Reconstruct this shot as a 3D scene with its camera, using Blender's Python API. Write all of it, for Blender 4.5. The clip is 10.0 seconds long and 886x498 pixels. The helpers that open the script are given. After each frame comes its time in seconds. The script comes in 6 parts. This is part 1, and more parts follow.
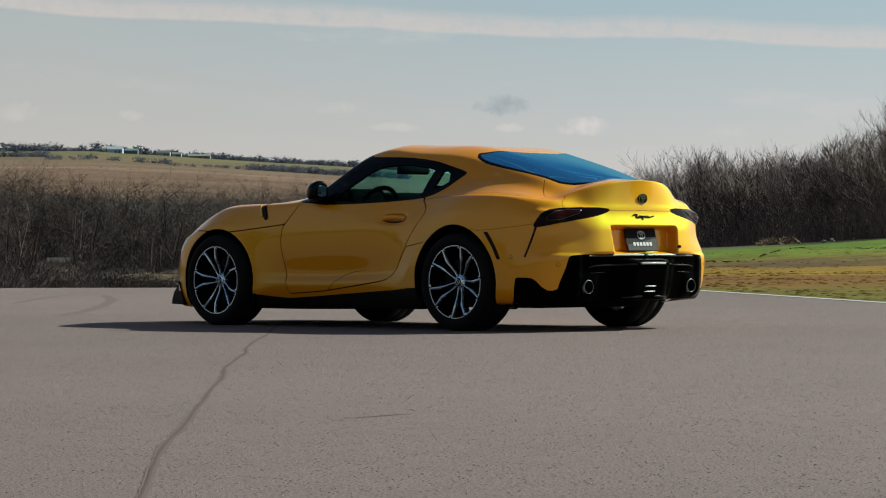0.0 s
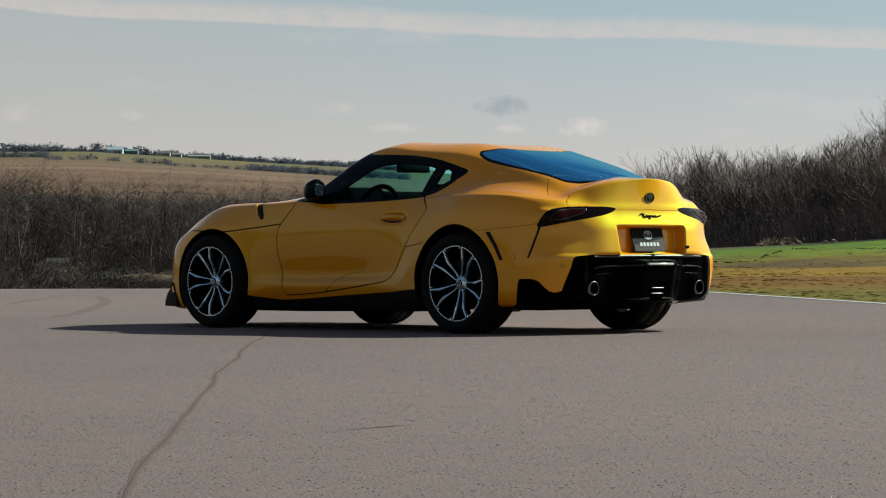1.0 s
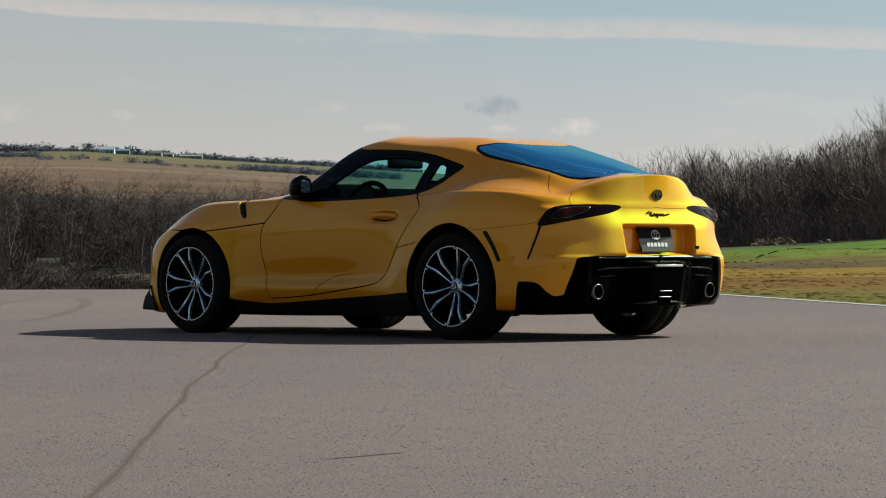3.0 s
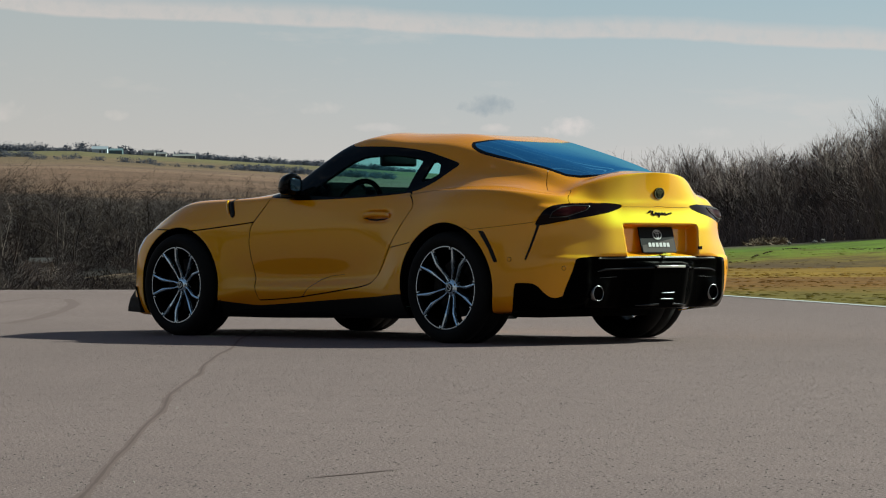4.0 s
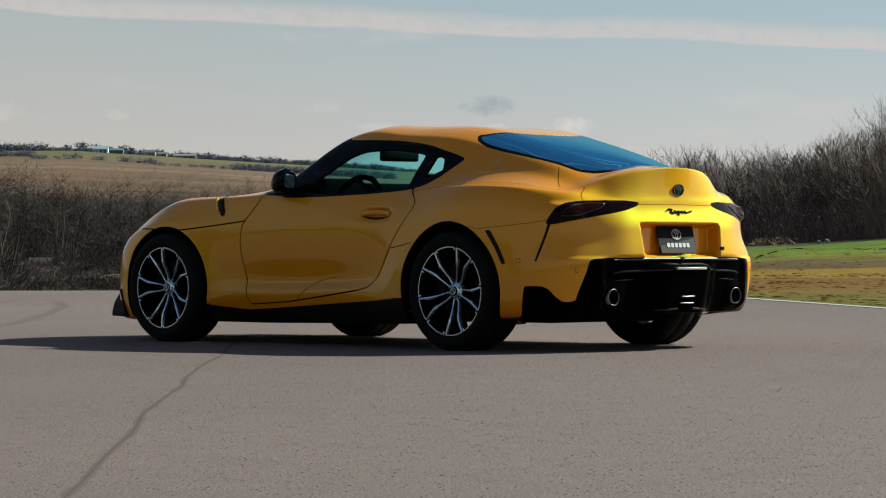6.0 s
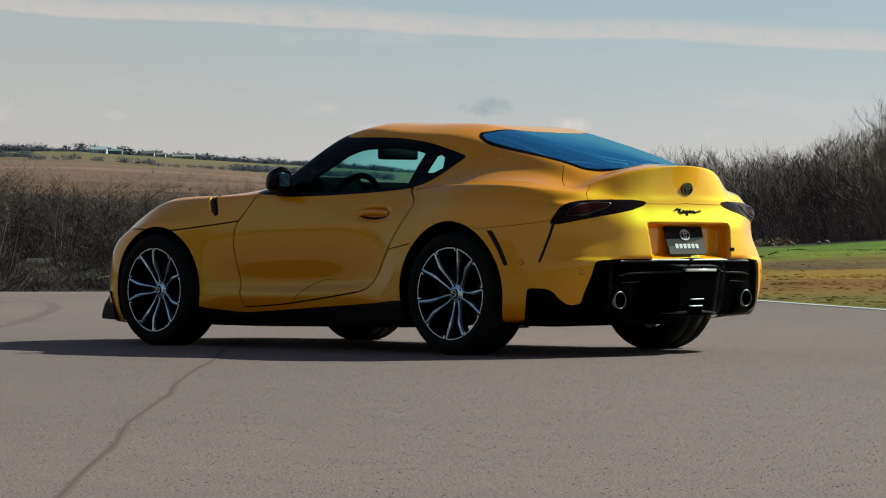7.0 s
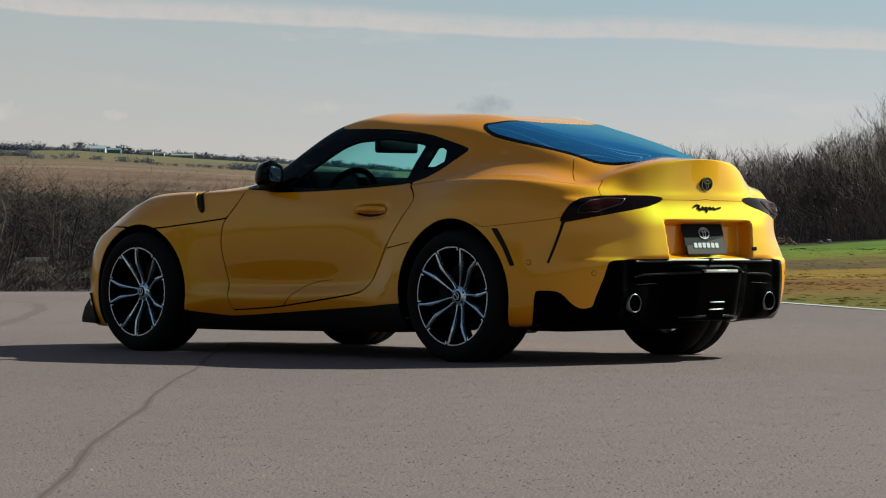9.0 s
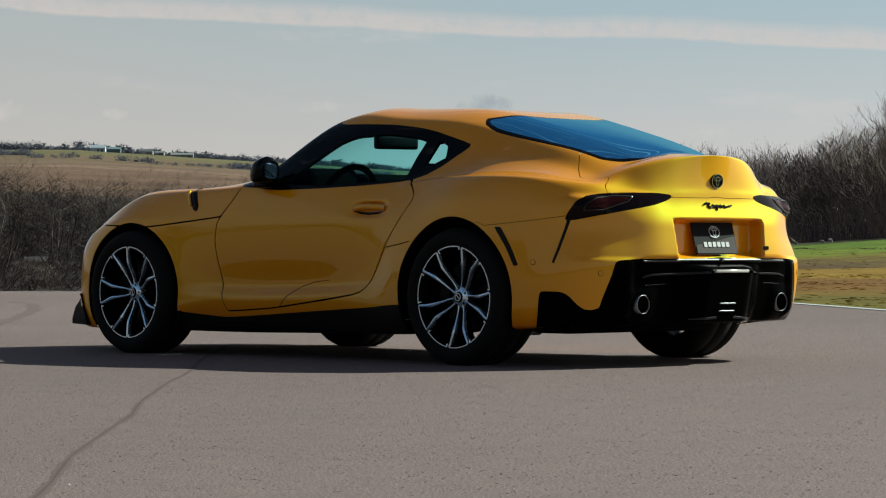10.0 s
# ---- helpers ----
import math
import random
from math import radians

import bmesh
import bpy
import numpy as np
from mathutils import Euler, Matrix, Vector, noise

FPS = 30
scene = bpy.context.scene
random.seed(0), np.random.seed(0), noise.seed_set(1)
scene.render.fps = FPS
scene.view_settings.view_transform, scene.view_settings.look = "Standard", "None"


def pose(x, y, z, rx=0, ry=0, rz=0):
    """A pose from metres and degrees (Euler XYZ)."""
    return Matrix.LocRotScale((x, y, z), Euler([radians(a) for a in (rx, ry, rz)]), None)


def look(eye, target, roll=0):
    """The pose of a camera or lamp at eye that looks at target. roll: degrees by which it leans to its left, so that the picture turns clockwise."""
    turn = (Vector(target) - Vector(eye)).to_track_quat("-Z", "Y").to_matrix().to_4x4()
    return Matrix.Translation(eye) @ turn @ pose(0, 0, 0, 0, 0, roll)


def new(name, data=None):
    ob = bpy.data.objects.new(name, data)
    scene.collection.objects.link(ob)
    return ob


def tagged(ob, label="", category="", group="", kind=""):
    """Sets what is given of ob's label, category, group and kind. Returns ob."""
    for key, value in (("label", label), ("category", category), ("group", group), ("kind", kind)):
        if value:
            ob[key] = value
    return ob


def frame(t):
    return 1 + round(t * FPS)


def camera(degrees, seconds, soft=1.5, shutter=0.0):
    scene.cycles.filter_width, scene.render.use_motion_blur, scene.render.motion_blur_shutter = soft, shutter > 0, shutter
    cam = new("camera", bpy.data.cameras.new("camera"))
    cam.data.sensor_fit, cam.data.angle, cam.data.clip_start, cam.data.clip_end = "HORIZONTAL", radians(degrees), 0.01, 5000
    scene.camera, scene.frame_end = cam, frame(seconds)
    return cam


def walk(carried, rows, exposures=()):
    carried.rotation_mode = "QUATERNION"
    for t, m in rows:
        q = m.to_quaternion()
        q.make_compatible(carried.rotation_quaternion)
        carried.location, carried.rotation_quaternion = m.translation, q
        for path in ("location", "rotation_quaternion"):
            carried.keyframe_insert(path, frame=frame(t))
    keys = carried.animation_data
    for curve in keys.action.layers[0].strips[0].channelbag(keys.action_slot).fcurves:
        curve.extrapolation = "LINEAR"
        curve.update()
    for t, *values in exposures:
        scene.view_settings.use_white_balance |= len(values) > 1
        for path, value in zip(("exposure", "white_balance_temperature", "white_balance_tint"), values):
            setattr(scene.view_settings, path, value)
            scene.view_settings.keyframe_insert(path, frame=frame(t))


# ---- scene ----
# camera: a long lens on a dolly that rolls straight in on the car's rear quarter
cam = camera(17.13, 10.0, 1.15)
ROWS = [  # seconds, x, y, z, yaw, pitch, roll
    (0, -15.189, 14.723, 0.527, -134.498, 0.060, -0.135),
    (0.5, -14.977, 14.518, 0.527, -134.502, 0.077, -0.129),
    (1, -14.765, 14.313, 0.527, -134.497, 0.070, -0.124),
    (1.5, -14.552, 14.109, 0.528, -134.499, 0.082, -0.118),
    (2, -14.340, 13.905, 0.529, -134.509, 0.064, -0.113),
    (2.5, -14.128, 13.701, 0.530, -134.565, 0.063, -0.107),
    (4, -13.495, 13.093, 0.535, -134.789, 0.066, -0.091),
    (4.5, -13.286, 12.892, 0.536, -134.789, 0.053, -0.085),
    (5, -13.079, 12.693, 0.537, -134.771, 0.054, -0.080),
    (5.5, -12.873, 12.495, 0.539, -134.770, 0.055, -0.074),
    (7, -12.269, 11.913, 0.542, -134.799, 0.079, -0.058),
    (7.5, -12.074, 11.724, 0.543, -134.814, 0.064, -0.053),
    (8, -11.883, 11.539, 0.543, -134.807, 0.060, -0.047),
    (8.5, -11.695, 11.357, 0.544, -134.811, 0.059, -0.042),
    (9, -11.512, 11.180, 0.544, -134.819, 0.063, -0.036),
    (9.5, -11.334, 11.008, 0.544, -134.825, 0.064, -0.031),
    (10, -11.162, 10.841, 0.544, -134.822, 0.051, -0.025),
]
walk(cam, [(t, pose(x, y, z, 90 + pitch, 0, yaw) @ pose(0, 0, 0, 0, 0, roll)) for t, x, y, z, yaw, pitch, roll in ROWS])

# ---- world and sun ----
SUN_TO = Vector((-0.47, -1.28, 0.92)).normalized()  # towards the sun
SUN_EL = math.asin(SUN_TO.z)
SUN_AZ = math.atan2(SUN_TO.x, SUN_TO.y)  # clockwise from +y
world = bpy.data.worlds.new("sky")
scene.world = world
world.use_nodes = True
wn, wl = world.node_tree.nodes, world.node_tree.links
wn.clear()
sky = wn.new("ShaderNodeTexSky")
sky.sky_type, sky.sun_disc = "NISHITA", False
sky.sun_elevation, sky.sun_rotation = SUN_EL, SUN_AZ
sky.air_density, sky.dust_density, sky.ozone_density = 1.0, 0.6, 1.5
wout = wn.new("ShaderNodeOutputWorld")
wbg = wn.new("ShaderNodeBackground")
wbg.inputs["Strength"].default_value = 0.0485


def wmath(op, a, b=None):
    n = wn.new("ShaderNodeMath")
    n.operation = op
    for sock, v in zip(n.inputs, (a, b)):
        if isinstance(v, bpy.types.NodeSocket):
            wl.new(v, sock)
        elif v is not None:
            sock.default_value = v
    return n.outputs[0]


def wmix(fac, a, b):
    n = wn.new("ShaderNodeMix")
    n.data_type = "RGBA"
    for sock, v in ((n.inputs[0], fac), (n.inputs[6], a), (n.inputs[7], b)):
        if isinstance(v, bpy.types.NodeSocket):
            wl.new(v, sock)
        else:
            sock.default_value = (*v, 1) if isinstance(v, tuple) else v
    return n.outputs[2]


# hazy winter air: the low sky is paled to a cool grey
way = wn.new("ShaderNodeTexCoord").outputs["Generated"]
split = wn.new("ShaderNodeSeparateXYZ")
wl.new(way, split.inputs[0])
low = wn.new("ShaderNodeMapRange")
low.inputs[1].default_value, low.inputs[2].default_value, low.inputs[3].default_value, low.inputs[4].default_value = 0.10, 0.42, 0.95, 0.0
wl.new(split.outputs[2], low.inputs[0])
grade = wn.new("ShaderNodeValToRGB")
grade.color_ramp.elements[0].position, grade.color_ramp.elements[0].color = 0.0, (7.35, 6.5, 6.0, 1)
grade.color_ramp.elements[1].position, grade.color_ramp.elements[1].color = 0.4, (3.4, 4.95, 5.65, 1)
veiled = grade.color_ramp.elements.new(0.8)
veiled.color = (6.7, 5.85, 4.8, 1)
wl.new(wmath("MULTIPLY", split.outputs[2], 4.0), grade.inputs[0])
glare = wn.new("ShaderNodeVectorMath")  # the haze is brighter towards the sun
glare.operation = "DOT_PRODUCT"
wl.new(way, glare.inputs[0])
glare.inputs[1].default_value = SUN_TO
sunny = wmath("ADD", wmath("MULTIPLY", glare.outputs["Value"], 0.75), 0.845)
haze = wn.new("ShaderNodeVectorMath")
haze.operation = "SCALE"
wl.new(grade.outputs[0], haze.inputs[0])
wl.new(sunny, haze.inputs["Scale"])
clear = wn.new("ShaderNodeVectorMath")
clear.operation = "MULTIPLY"
wl.new(sky.outputs[0], clear.inputs[0])
clear.inputs[1].default_value = (0.86, 0.98, 0.93)
air = wmix(low.outputs[0], clear.outputs[0], haze.outputs[0])
# thin clouds: flat far banks, drawn out along the horizon
flat = wn.new("ShaderNodeMapping")
flat.inputs["Scale"].default_value = (20.0, 20.0, 75.0)
wl.new(way, flat.inputs[0])
bank = wn.new("ShaderNodeTexNoise")
bank.inputs["Scale"].default_value, bank.inputs["Detail"].default_value, bank.inputs["Roughness"].default_value = 1.0, 8.0, 0.6
wl.new(flat.outputs[0], bank.inputs["Vector"])
veil = wn.new("ShaderNodeMapRange")
veil.inputs[1].default_value, veil.inputs[2].default_value, veil.inputs[3].default_value, veil.inputs[4].default_value = 0.58, 0.76, 0.0, 0.45
wl.new(bank.outputs["Fac"], veil.inputs[0])
# a long streak of high cloud
wave = wn.new("ShaderNodeTexNoise")
wave.inputs["Scale"].default_value, wave.inputs["Detail"].default_value = 14.0, 6.0
wl.new(way, wave.inputs["Vector"])
tilt = wn.new("ShaderNodeVectorMath")
tilt.operation = "DOT_PRODUCT"
wl.new(way, tilt.inputs[0])
tilt.inputs[1].default_value = (-0.701 * -0.043, -0.713 * -0.043, 0)
height = wmath("SUBTRACT", wmath("ADD", split.outputs[2], wmath("MULTIPLY", wave.outputs["Fac"], 0.009)), tilt.outputs["Value"])
streak = wn.new("ShaderNodeValToRGB")
el = streak.color_ramp.elements
el[0].position, el[0].color = 0.0, (0, 0, 0, 1)
el[1].position, el[1].color = 1.0, (0, 0, 0, 1)
for p, v in ((0.38, 0.0), (0.43, 0.6), (0.60, 0.5), (0.76, 0.0)):
    e = el.new(p)
    e.color = (v, v, v, 1)
wl.new(wmath("MULTIPLY", wmath("SUBTRACT", height, 0.0705), 45.0), streak.inputs[0])
cloudy = wmix(veil.outputs[0], air, (7.9, 7.5, 7.2))


def wdot(v):
    n = wn.new("ShaderNodeVectorMath")
    n.operation = "DOT_PRODUCT"
    wl.new(way, n.inputs[0])
    n.inputs[1].default_value = v
    return n.outputs["Value"]


# small clouds low over the far ridge: bearing, height, half length, half height, colour, weight
ahead_w = wmath("MAXIMUM", wdot((0.713, -0.701, 0)), 0.05)
bearing = wmath("DIVIDE", wdot((-0.701, -0.713, 0)), ahead_w)
rag = wn.new("ShaderNodeTexNoise")
rag.inputs["Scale"].default_value, rag.inputs["Detail"].default_value, rag.inputs["Roughness"].default_value = 170.0, 6.0, 0.62
wl.new(way, rag.inputs["Vector"])
for b0, h0, la, lb, colour, weight in (
    (0.0205, 0.0497, 0.0150, 0.0062, (3.9, 4.7, 5.2), 0.9), (0.0480, 0.0425, 0.0135, 0.0060, (8.6, 8.1, 7.8), 1.0), (0.0230, 0.0420, 0.0080, 0.0030, (8.2, 7.8, 7.5), 0.8),
    (-0.0370, 0.0490, 0.0120, 0.0040, (8.3, 7.9, 7.6), 0.5), (-0.1055, 0.0465, 0.0070, 0.0030, (8.5, 8.0, 7.6), 0.5), (-0.1440, 0.0475, 0.0095, 0.0062, (8.4, 7.9, 7.6), 0.55),
    (-0.0160, 0.0425, 0.0160, 0.0026, (8.0, 7.7, 7.5), 0.6), (0.0960, 0.0400, 0.0130, 0.0040, (8.0, 7.7, 7.5), 0.5)):
    dx = wmath("DIVIDE", wmath("SUBTRACT", bearing, b0), la * 0.8)
    dz = wmath("DIVIDE", wmath("SUBTRACT", split.outputs[2], h0), lb * 0.75)
    e = wmath("ADD", wmath("MULTIPLY", dx, dx), wmath("MULTIPLY", dz, dz))
    body = wmath("SUBTRACT", wmath("SUBTRACT", 1.15, e), wmath("MULTIPLY", wmath("SUBTRACT", rag.outputs["Fac"], 0.5), -2.6))
    soft = wn.new("ShaderNodeMapRange")
    soft.inputs[1].default_value, soft.inputs[2].default_value, soft.inputs[3].default_value, soft.inputs[4].default_value = 0.45, 1.35, 0.0, 0.85 * weight
    wl.new(wmath("MINIMUM", body, wmath("SUBTRACT", 3.0, e)), soft.inputs[0])
    cloudy = wmix(soft.outputs[0], cloudy, colour)
# a warm veil that thickens towards the left of the far ridge
warm = wmath("MINIMUM", wmath("MAXIMUM", wmath("MULTIPLY", wmath("SUBTRACT", 0.05, bearing), 2.0), 0.0), 0.36)
cloudy = wmix(wmath("MULTIPLY", warm, low.outputs[0]), cloudy, (7.1, 6.5, 5.75))
# drawn-out cirrus high overhead
wisp_map = wn.new("ShaderNodeMapping")
wisp_map.inputs["Rotation"].default_value, wisp_map.inputs["Scale"].default_value = (0.0, 0.35, 0.6), (2.5, 9.0, 42.0)
wl.new(way, wisp_map.inputs[0])
wisp = wn.new("ShaderNodeTexNoise")
wisp.inputs["Scale"].default_value, wisp.inputs["Detail"].default_value, wisp.inputs["Roughness"].default_value = 1.0, 4.0, 0.5
wl.new(wisp_map.outputs[0], wisp.inputs["Vector"])
thin = wn.new("ShaderNodeMapRange")
thin.inputs[1].default_value, thin.inputs[2].default_value, thin.inputs[3].default_value, thin.inputs[4].default_value = 0.60, 0.72, 0.0, 0.55
wl.new(wisp.outputs["Fac"], thin.inputs[0])
aloft = wmath("MINIMUM", wmath("MAXIMUM", wmath("MULTIPLY", wmath("SUBTRACT", split.outputs[2], 0.30), 6.0), 0.0), 1.0)
cloudy = wmix(wmath("MULTIPLY", thin.outputs[0], aloft), cloudy, (9.0, 9.0, 9.0))
# the streak's upper side is frayed
fray = wmath("MULTIPLY", wmath("SUBTRACT", rag.outputs["Fac"], 0.5), 1.8)
frayed = wmath("MULTIPLY", streak.outputs[0], wmath("MINIMUM", wmath("MAXIMUM", wmath("ADD", 0.95, fray), 0.0), 1.0))
cloudy = wmix(frayed, cloudy, (8.3, 7.4, 6.9))
wl.new(cloudy, wbg.inputs["Color"])
wl.new(wbg.outputs[0], wout.inputs["Surface"])

sun_data = bpy.data.lights.new("sun", "SUN")
sun_data.energy, sun_data.angle, sun_data.color = 4.8, radians(0.55), (0.86, 1.0, 0.87)
sun = new("sun", sun_data)
sun.matrix_world = look((0, 0, 30), Vector((0, 0, 30)) - SUN_TO)
scene.view_settings.exposure = 0.738

# ---- materials ----
def material(name, colour, rough=0.5, metal=0.0, coat=0.0, spec=0.5, ior=1.5):
    """A principled material; returns it with its node tree and shader."""
    m = bpy.data.materials.new(name)
    m.use_nodes = True
    b = m.node_tree.nodes["Principled BSDF"]
    b.inputs["Base Color"].default_value = (*colour, 1)
    b.inputs["Roughness"].default_value, b.inputs["Metallic"].default_value = rough, metal
    b.inputs["Coat Weight"].default_value, b.inputs["Coat Roughness"].default_value = coat, 0.02
    b.inputs["Specular IOR Level"].default_value, b.inputs["IOR"].default_value = spec, ior
    return m, m.node_tree, b


def noise_node(tree, scale, detail=4.0, rough=0.6, coords="Object", stretch=None):
    tc = tree.nodes.new("ShaderNodeTexCoord")
    n = tree.nodes.new("ShaderNodeTexNoise")
    n.inputs["Scale"].default_value, n.inputs["Detail"].default_value, n.inputs["Roughness"].default_value = scale, detail, rough
    src = tc.outputs[coords]
    if stretch:
        mp = tree.nodes.new("ShaderNodeMapping")
        mp.inputs["Scale"].default_value = stretch
        tree.links.new(src, mp.inputs[0])
        src = mp.outputs[0]
    tree.links.new(src, n.inputs["Vector"])
    return n


def ramp(tree, src, stops):
    r = tree.nodes.new("ShaderNodeValToRGB")
    while len(r.color_ramp.elements) < len(stops):
        r.color_ramp.elements.new(0.5)
    for e, (p, c) in zip(r.color_ramp.elements, stops):
        e.position, e.color = p, (*c, 1) if len(c) == 3 else c
    tree.links.new(src, r.inputs[0])
    return r


def mix(tree, fac, a, b, blend="MIX"):
    """Mixes two colours (sockets or tuples)."""
    n = tree.nodes.new("ShaderNodeMix")
    n.data_type, n.blend_type = "RGBA", blend
    for sock, v in ((n.inputs[0], fac), (n.inputs[6], a), (n.inputs[7], b)):
        if isinstance(v, bpy.types.NodeSocket):
            tree.links.new(v, sock)
        elif isinstance(v, (int, float)):
            sock.default_value = v
        else:
            sock.default_value = (*v, 1)
    return n.outputs[2]


def bump(tree, b, height, strength, distance):
    n = tree.nodes.new("ShaderNodeBump")
    n.inputs["Strength"].default_value, n.inputs["Distance"].default_value = strength, distance
    tree.links.new(height, n.inputs["Height"])
    tree.links.new(n.outputs[0], b.inputs["Normal"])


def mat_paint():
    """Pearl paint: a deep orange-yellow ground with lemon flake over it, under clear lacquer."""
    m, t, b = material("yellow_pearl_paint", (0.85, 0.36, 0.001), 0.45, 0.0, 1.0, 0.0)
    n = noise_node(t, 900, 2)
    c = mix(t, n.outputs["Fac"], (0.82, 0.150, 0.0004), (0.89, 0.185, 0.0006))
    t.links.new(c, b.inputs["Base Color"])
    f = t.nodes.new("ShaderNodeBsdfPrincipled")
    f.inputs["Base Color"].default_value = (0.37, 0.80, 0.030, 1)
    f.inputs["Metallic"].default_value, f.inputs["Roughness"].default_value = 1.0, 0.60
    f.inputs["Coat Weight"].default_value, f.inputs["Coat Roughness"].default_value = 1.0, 0.02
    for q in (b, f):
        q.inputs["Coat IOR"].default_value = 1.5
    x = t.nodes.new("ShaderNodeMixShader")
    x.inputs[0].default_value = 0.225
    t.links.new(b.outputs[0], x.inputs[1])
    t.links.new(f.outputs[0], x.inputs[2])
    t.links.new(x.outputs[0], t.nodes["Material Output"].inputs["Surface"])
    return m


def mat_asphalt():
    m, t, b = material("asphalt", (0.1, 0.09, 0.085), 0.85, spec=0.10)
    fine, mid, big = noise_node(t, 130, 3), noise_node(t, 5.0, 6, 0.7), noise_node(t, 0.12, 4)
    c = ramp(t, fine.outputs["Fac"], [(0.3, (0.0830, 0.0570, 0.0550)), (0.52, (0.174, 0.1225, 0.1170)), (0.75, (0.334, 0.241, 0.229))]).outputs[0]
    c = mix(t, 0.35, c, ramp(t, mid.outputs["Fac"], [(0.3, (0.75, 0.75, 0.75)), (0.7, (1.15, 1.13, 1.1))]).outputs[0], "MULTIPLY")
    c = mix(t, 0.6, c, ramp(t, big.outputs["Fac"], [(0.35, (0.8, 0.8, 0.8)), (0.65, (1.1, 1.1, 1.1))]).outputs[0], "MULTIPLY")
    t.links.new(c, b.inputs["Base Color"])
    bump(t, b, fine.outputs["Fac"], 0.6, 0.006)
    return m


def mat_land(blades=False):
    """Winter farmland: rough verge, ploughed strip, green strip, near-black ground under the scrub, tan fields and a
    green one towards the ridge.
    """
    m, t, b = material("winter_land", (0.2, 0.15, 0.08), 0.95, spec=0.1)
    geo = t.nodes.new("ShaderNodeNewGeometry")
    dot = t.nodes.new("ShaderNodeVectorMath")
    dot.operation = "DOT_PRODUCT"
    dot.inputs[1].default_value = (0.713, -0.701, 0)
    t.links.new(geo.outputs["Position"], dot.inputs[0])
    patch, tuft, fine = noise_node(t, 0.03, 6, 0.65), noise_node(t, 0.6, 5, 0.7), noise_node(t, 9, 4, 0.7)

    def maths(op, x, y):
        n = t.nodes.new("ShaderNodeMath")
        n.operation = op
        for sock, v in zip(n.inputs, (x, y)):
            if isinstance(v, bpy.types.NodeSocket):
                t.links.new(v, sock)
            else:
                sock.default_value = v
        return n.outputs[0]

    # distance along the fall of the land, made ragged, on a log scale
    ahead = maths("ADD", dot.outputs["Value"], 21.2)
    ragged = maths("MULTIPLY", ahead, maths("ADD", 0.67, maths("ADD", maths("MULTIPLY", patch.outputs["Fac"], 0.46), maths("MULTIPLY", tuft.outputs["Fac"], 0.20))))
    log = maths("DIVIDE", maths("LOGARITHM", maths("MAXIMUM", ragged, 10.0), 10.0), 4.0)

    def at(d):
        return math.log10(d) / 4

    # 185 to 560: near-black under and between thicket and shrubs
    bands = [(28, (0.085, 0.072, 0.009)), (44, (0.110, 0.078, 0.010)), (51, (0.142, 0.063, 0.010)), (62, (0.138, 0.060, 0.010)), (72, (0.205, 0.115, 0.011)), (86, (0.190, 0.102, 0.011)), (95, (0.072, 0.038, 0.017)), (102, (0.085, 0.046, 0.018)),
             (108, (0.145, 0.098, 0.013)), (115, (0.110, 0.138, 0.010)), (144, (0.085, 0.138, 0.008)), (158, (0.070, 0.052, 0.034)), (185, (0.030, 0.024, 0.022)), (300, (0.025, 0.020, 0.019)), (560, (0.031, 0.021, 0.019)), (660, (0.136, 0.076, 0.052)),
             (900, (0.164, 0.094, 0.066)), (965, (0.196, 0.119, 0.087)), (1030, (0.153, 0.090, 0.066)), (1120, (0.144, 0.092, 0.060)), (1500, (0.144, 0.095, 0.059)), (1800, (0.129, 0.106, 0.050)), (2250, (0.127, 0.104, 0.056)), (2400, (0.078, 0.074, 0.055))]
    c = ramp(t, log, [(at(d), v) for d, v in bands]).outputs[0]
    c = mix(t, 0.7, c, ramp(t, tuft.outputs["Fac"], [(0.33, (0.42, 0.38, 0.36)), (0.5, (0.95, 0.95, 0.9)), (0.68, (1.4, 1.4, 1.3))]).outputs[0], "MULTIPLY")
    c = mix(t, 0.6, c, ramp(t, fine.outputs["Fac"], [(0.3, (0.6, 0.6, 0.6)), (0.7, (1.3, 1.3, 1.3))]).outputs[0], "MULTIPLY")
    t.links.new(c, b.inputs["Base Color"])
    wide = noise_node(t, 0.012, 6, 0.7)
    c = mix(t, 0.8, c, ramp(t, wide.outputs["Fac"], [(0.35, (0.62, 0.6, 0.58)), (0.5, (1.0, 1.0, 1.0)), (0.65, (1.25, 1.22, 1.15))]).outputs[0], "MULTIPLY")
    t.links.new(c, b.inputs["Base Color"])
    if blades:
        g = t.nodes.new("ShaderNodeNewGeometry")
        c = mix(t, 0.8, c, ramp(t, g.outputs["Random Per Island"], [(0.0, (0.72, 0.70, 0.68)), (0.3, (0.95, 0.93, 0.9)), (0.7, (1.1, 1.1, 1.0)), (1.0, (1.4, 1.35, 1.15))]).outputs[0], "MULTIPLY")
        t.links.new(c, b.inputs["Base Color"])
        tl, mx = t.nodes.new("ShaderNodeBsdfTranslucent"), t.nodes.new("ShaderNodeMixShader")
        t.links.new(c, tl.inputs["Color"])
        mx.inputs[0].default_value = 0.6
        t.links.new(b.outputs[0], mx.inputs[1])
        t.links.new(tl.outputs[0], mx.inputs[2])
        t.links.new(mx.outputs[0], t.nodes["Material Output"].inputs["Surface"])
    else:
        bump(t, b, tuft.outputs["Fac"], 0.35, 0.12)
    return m


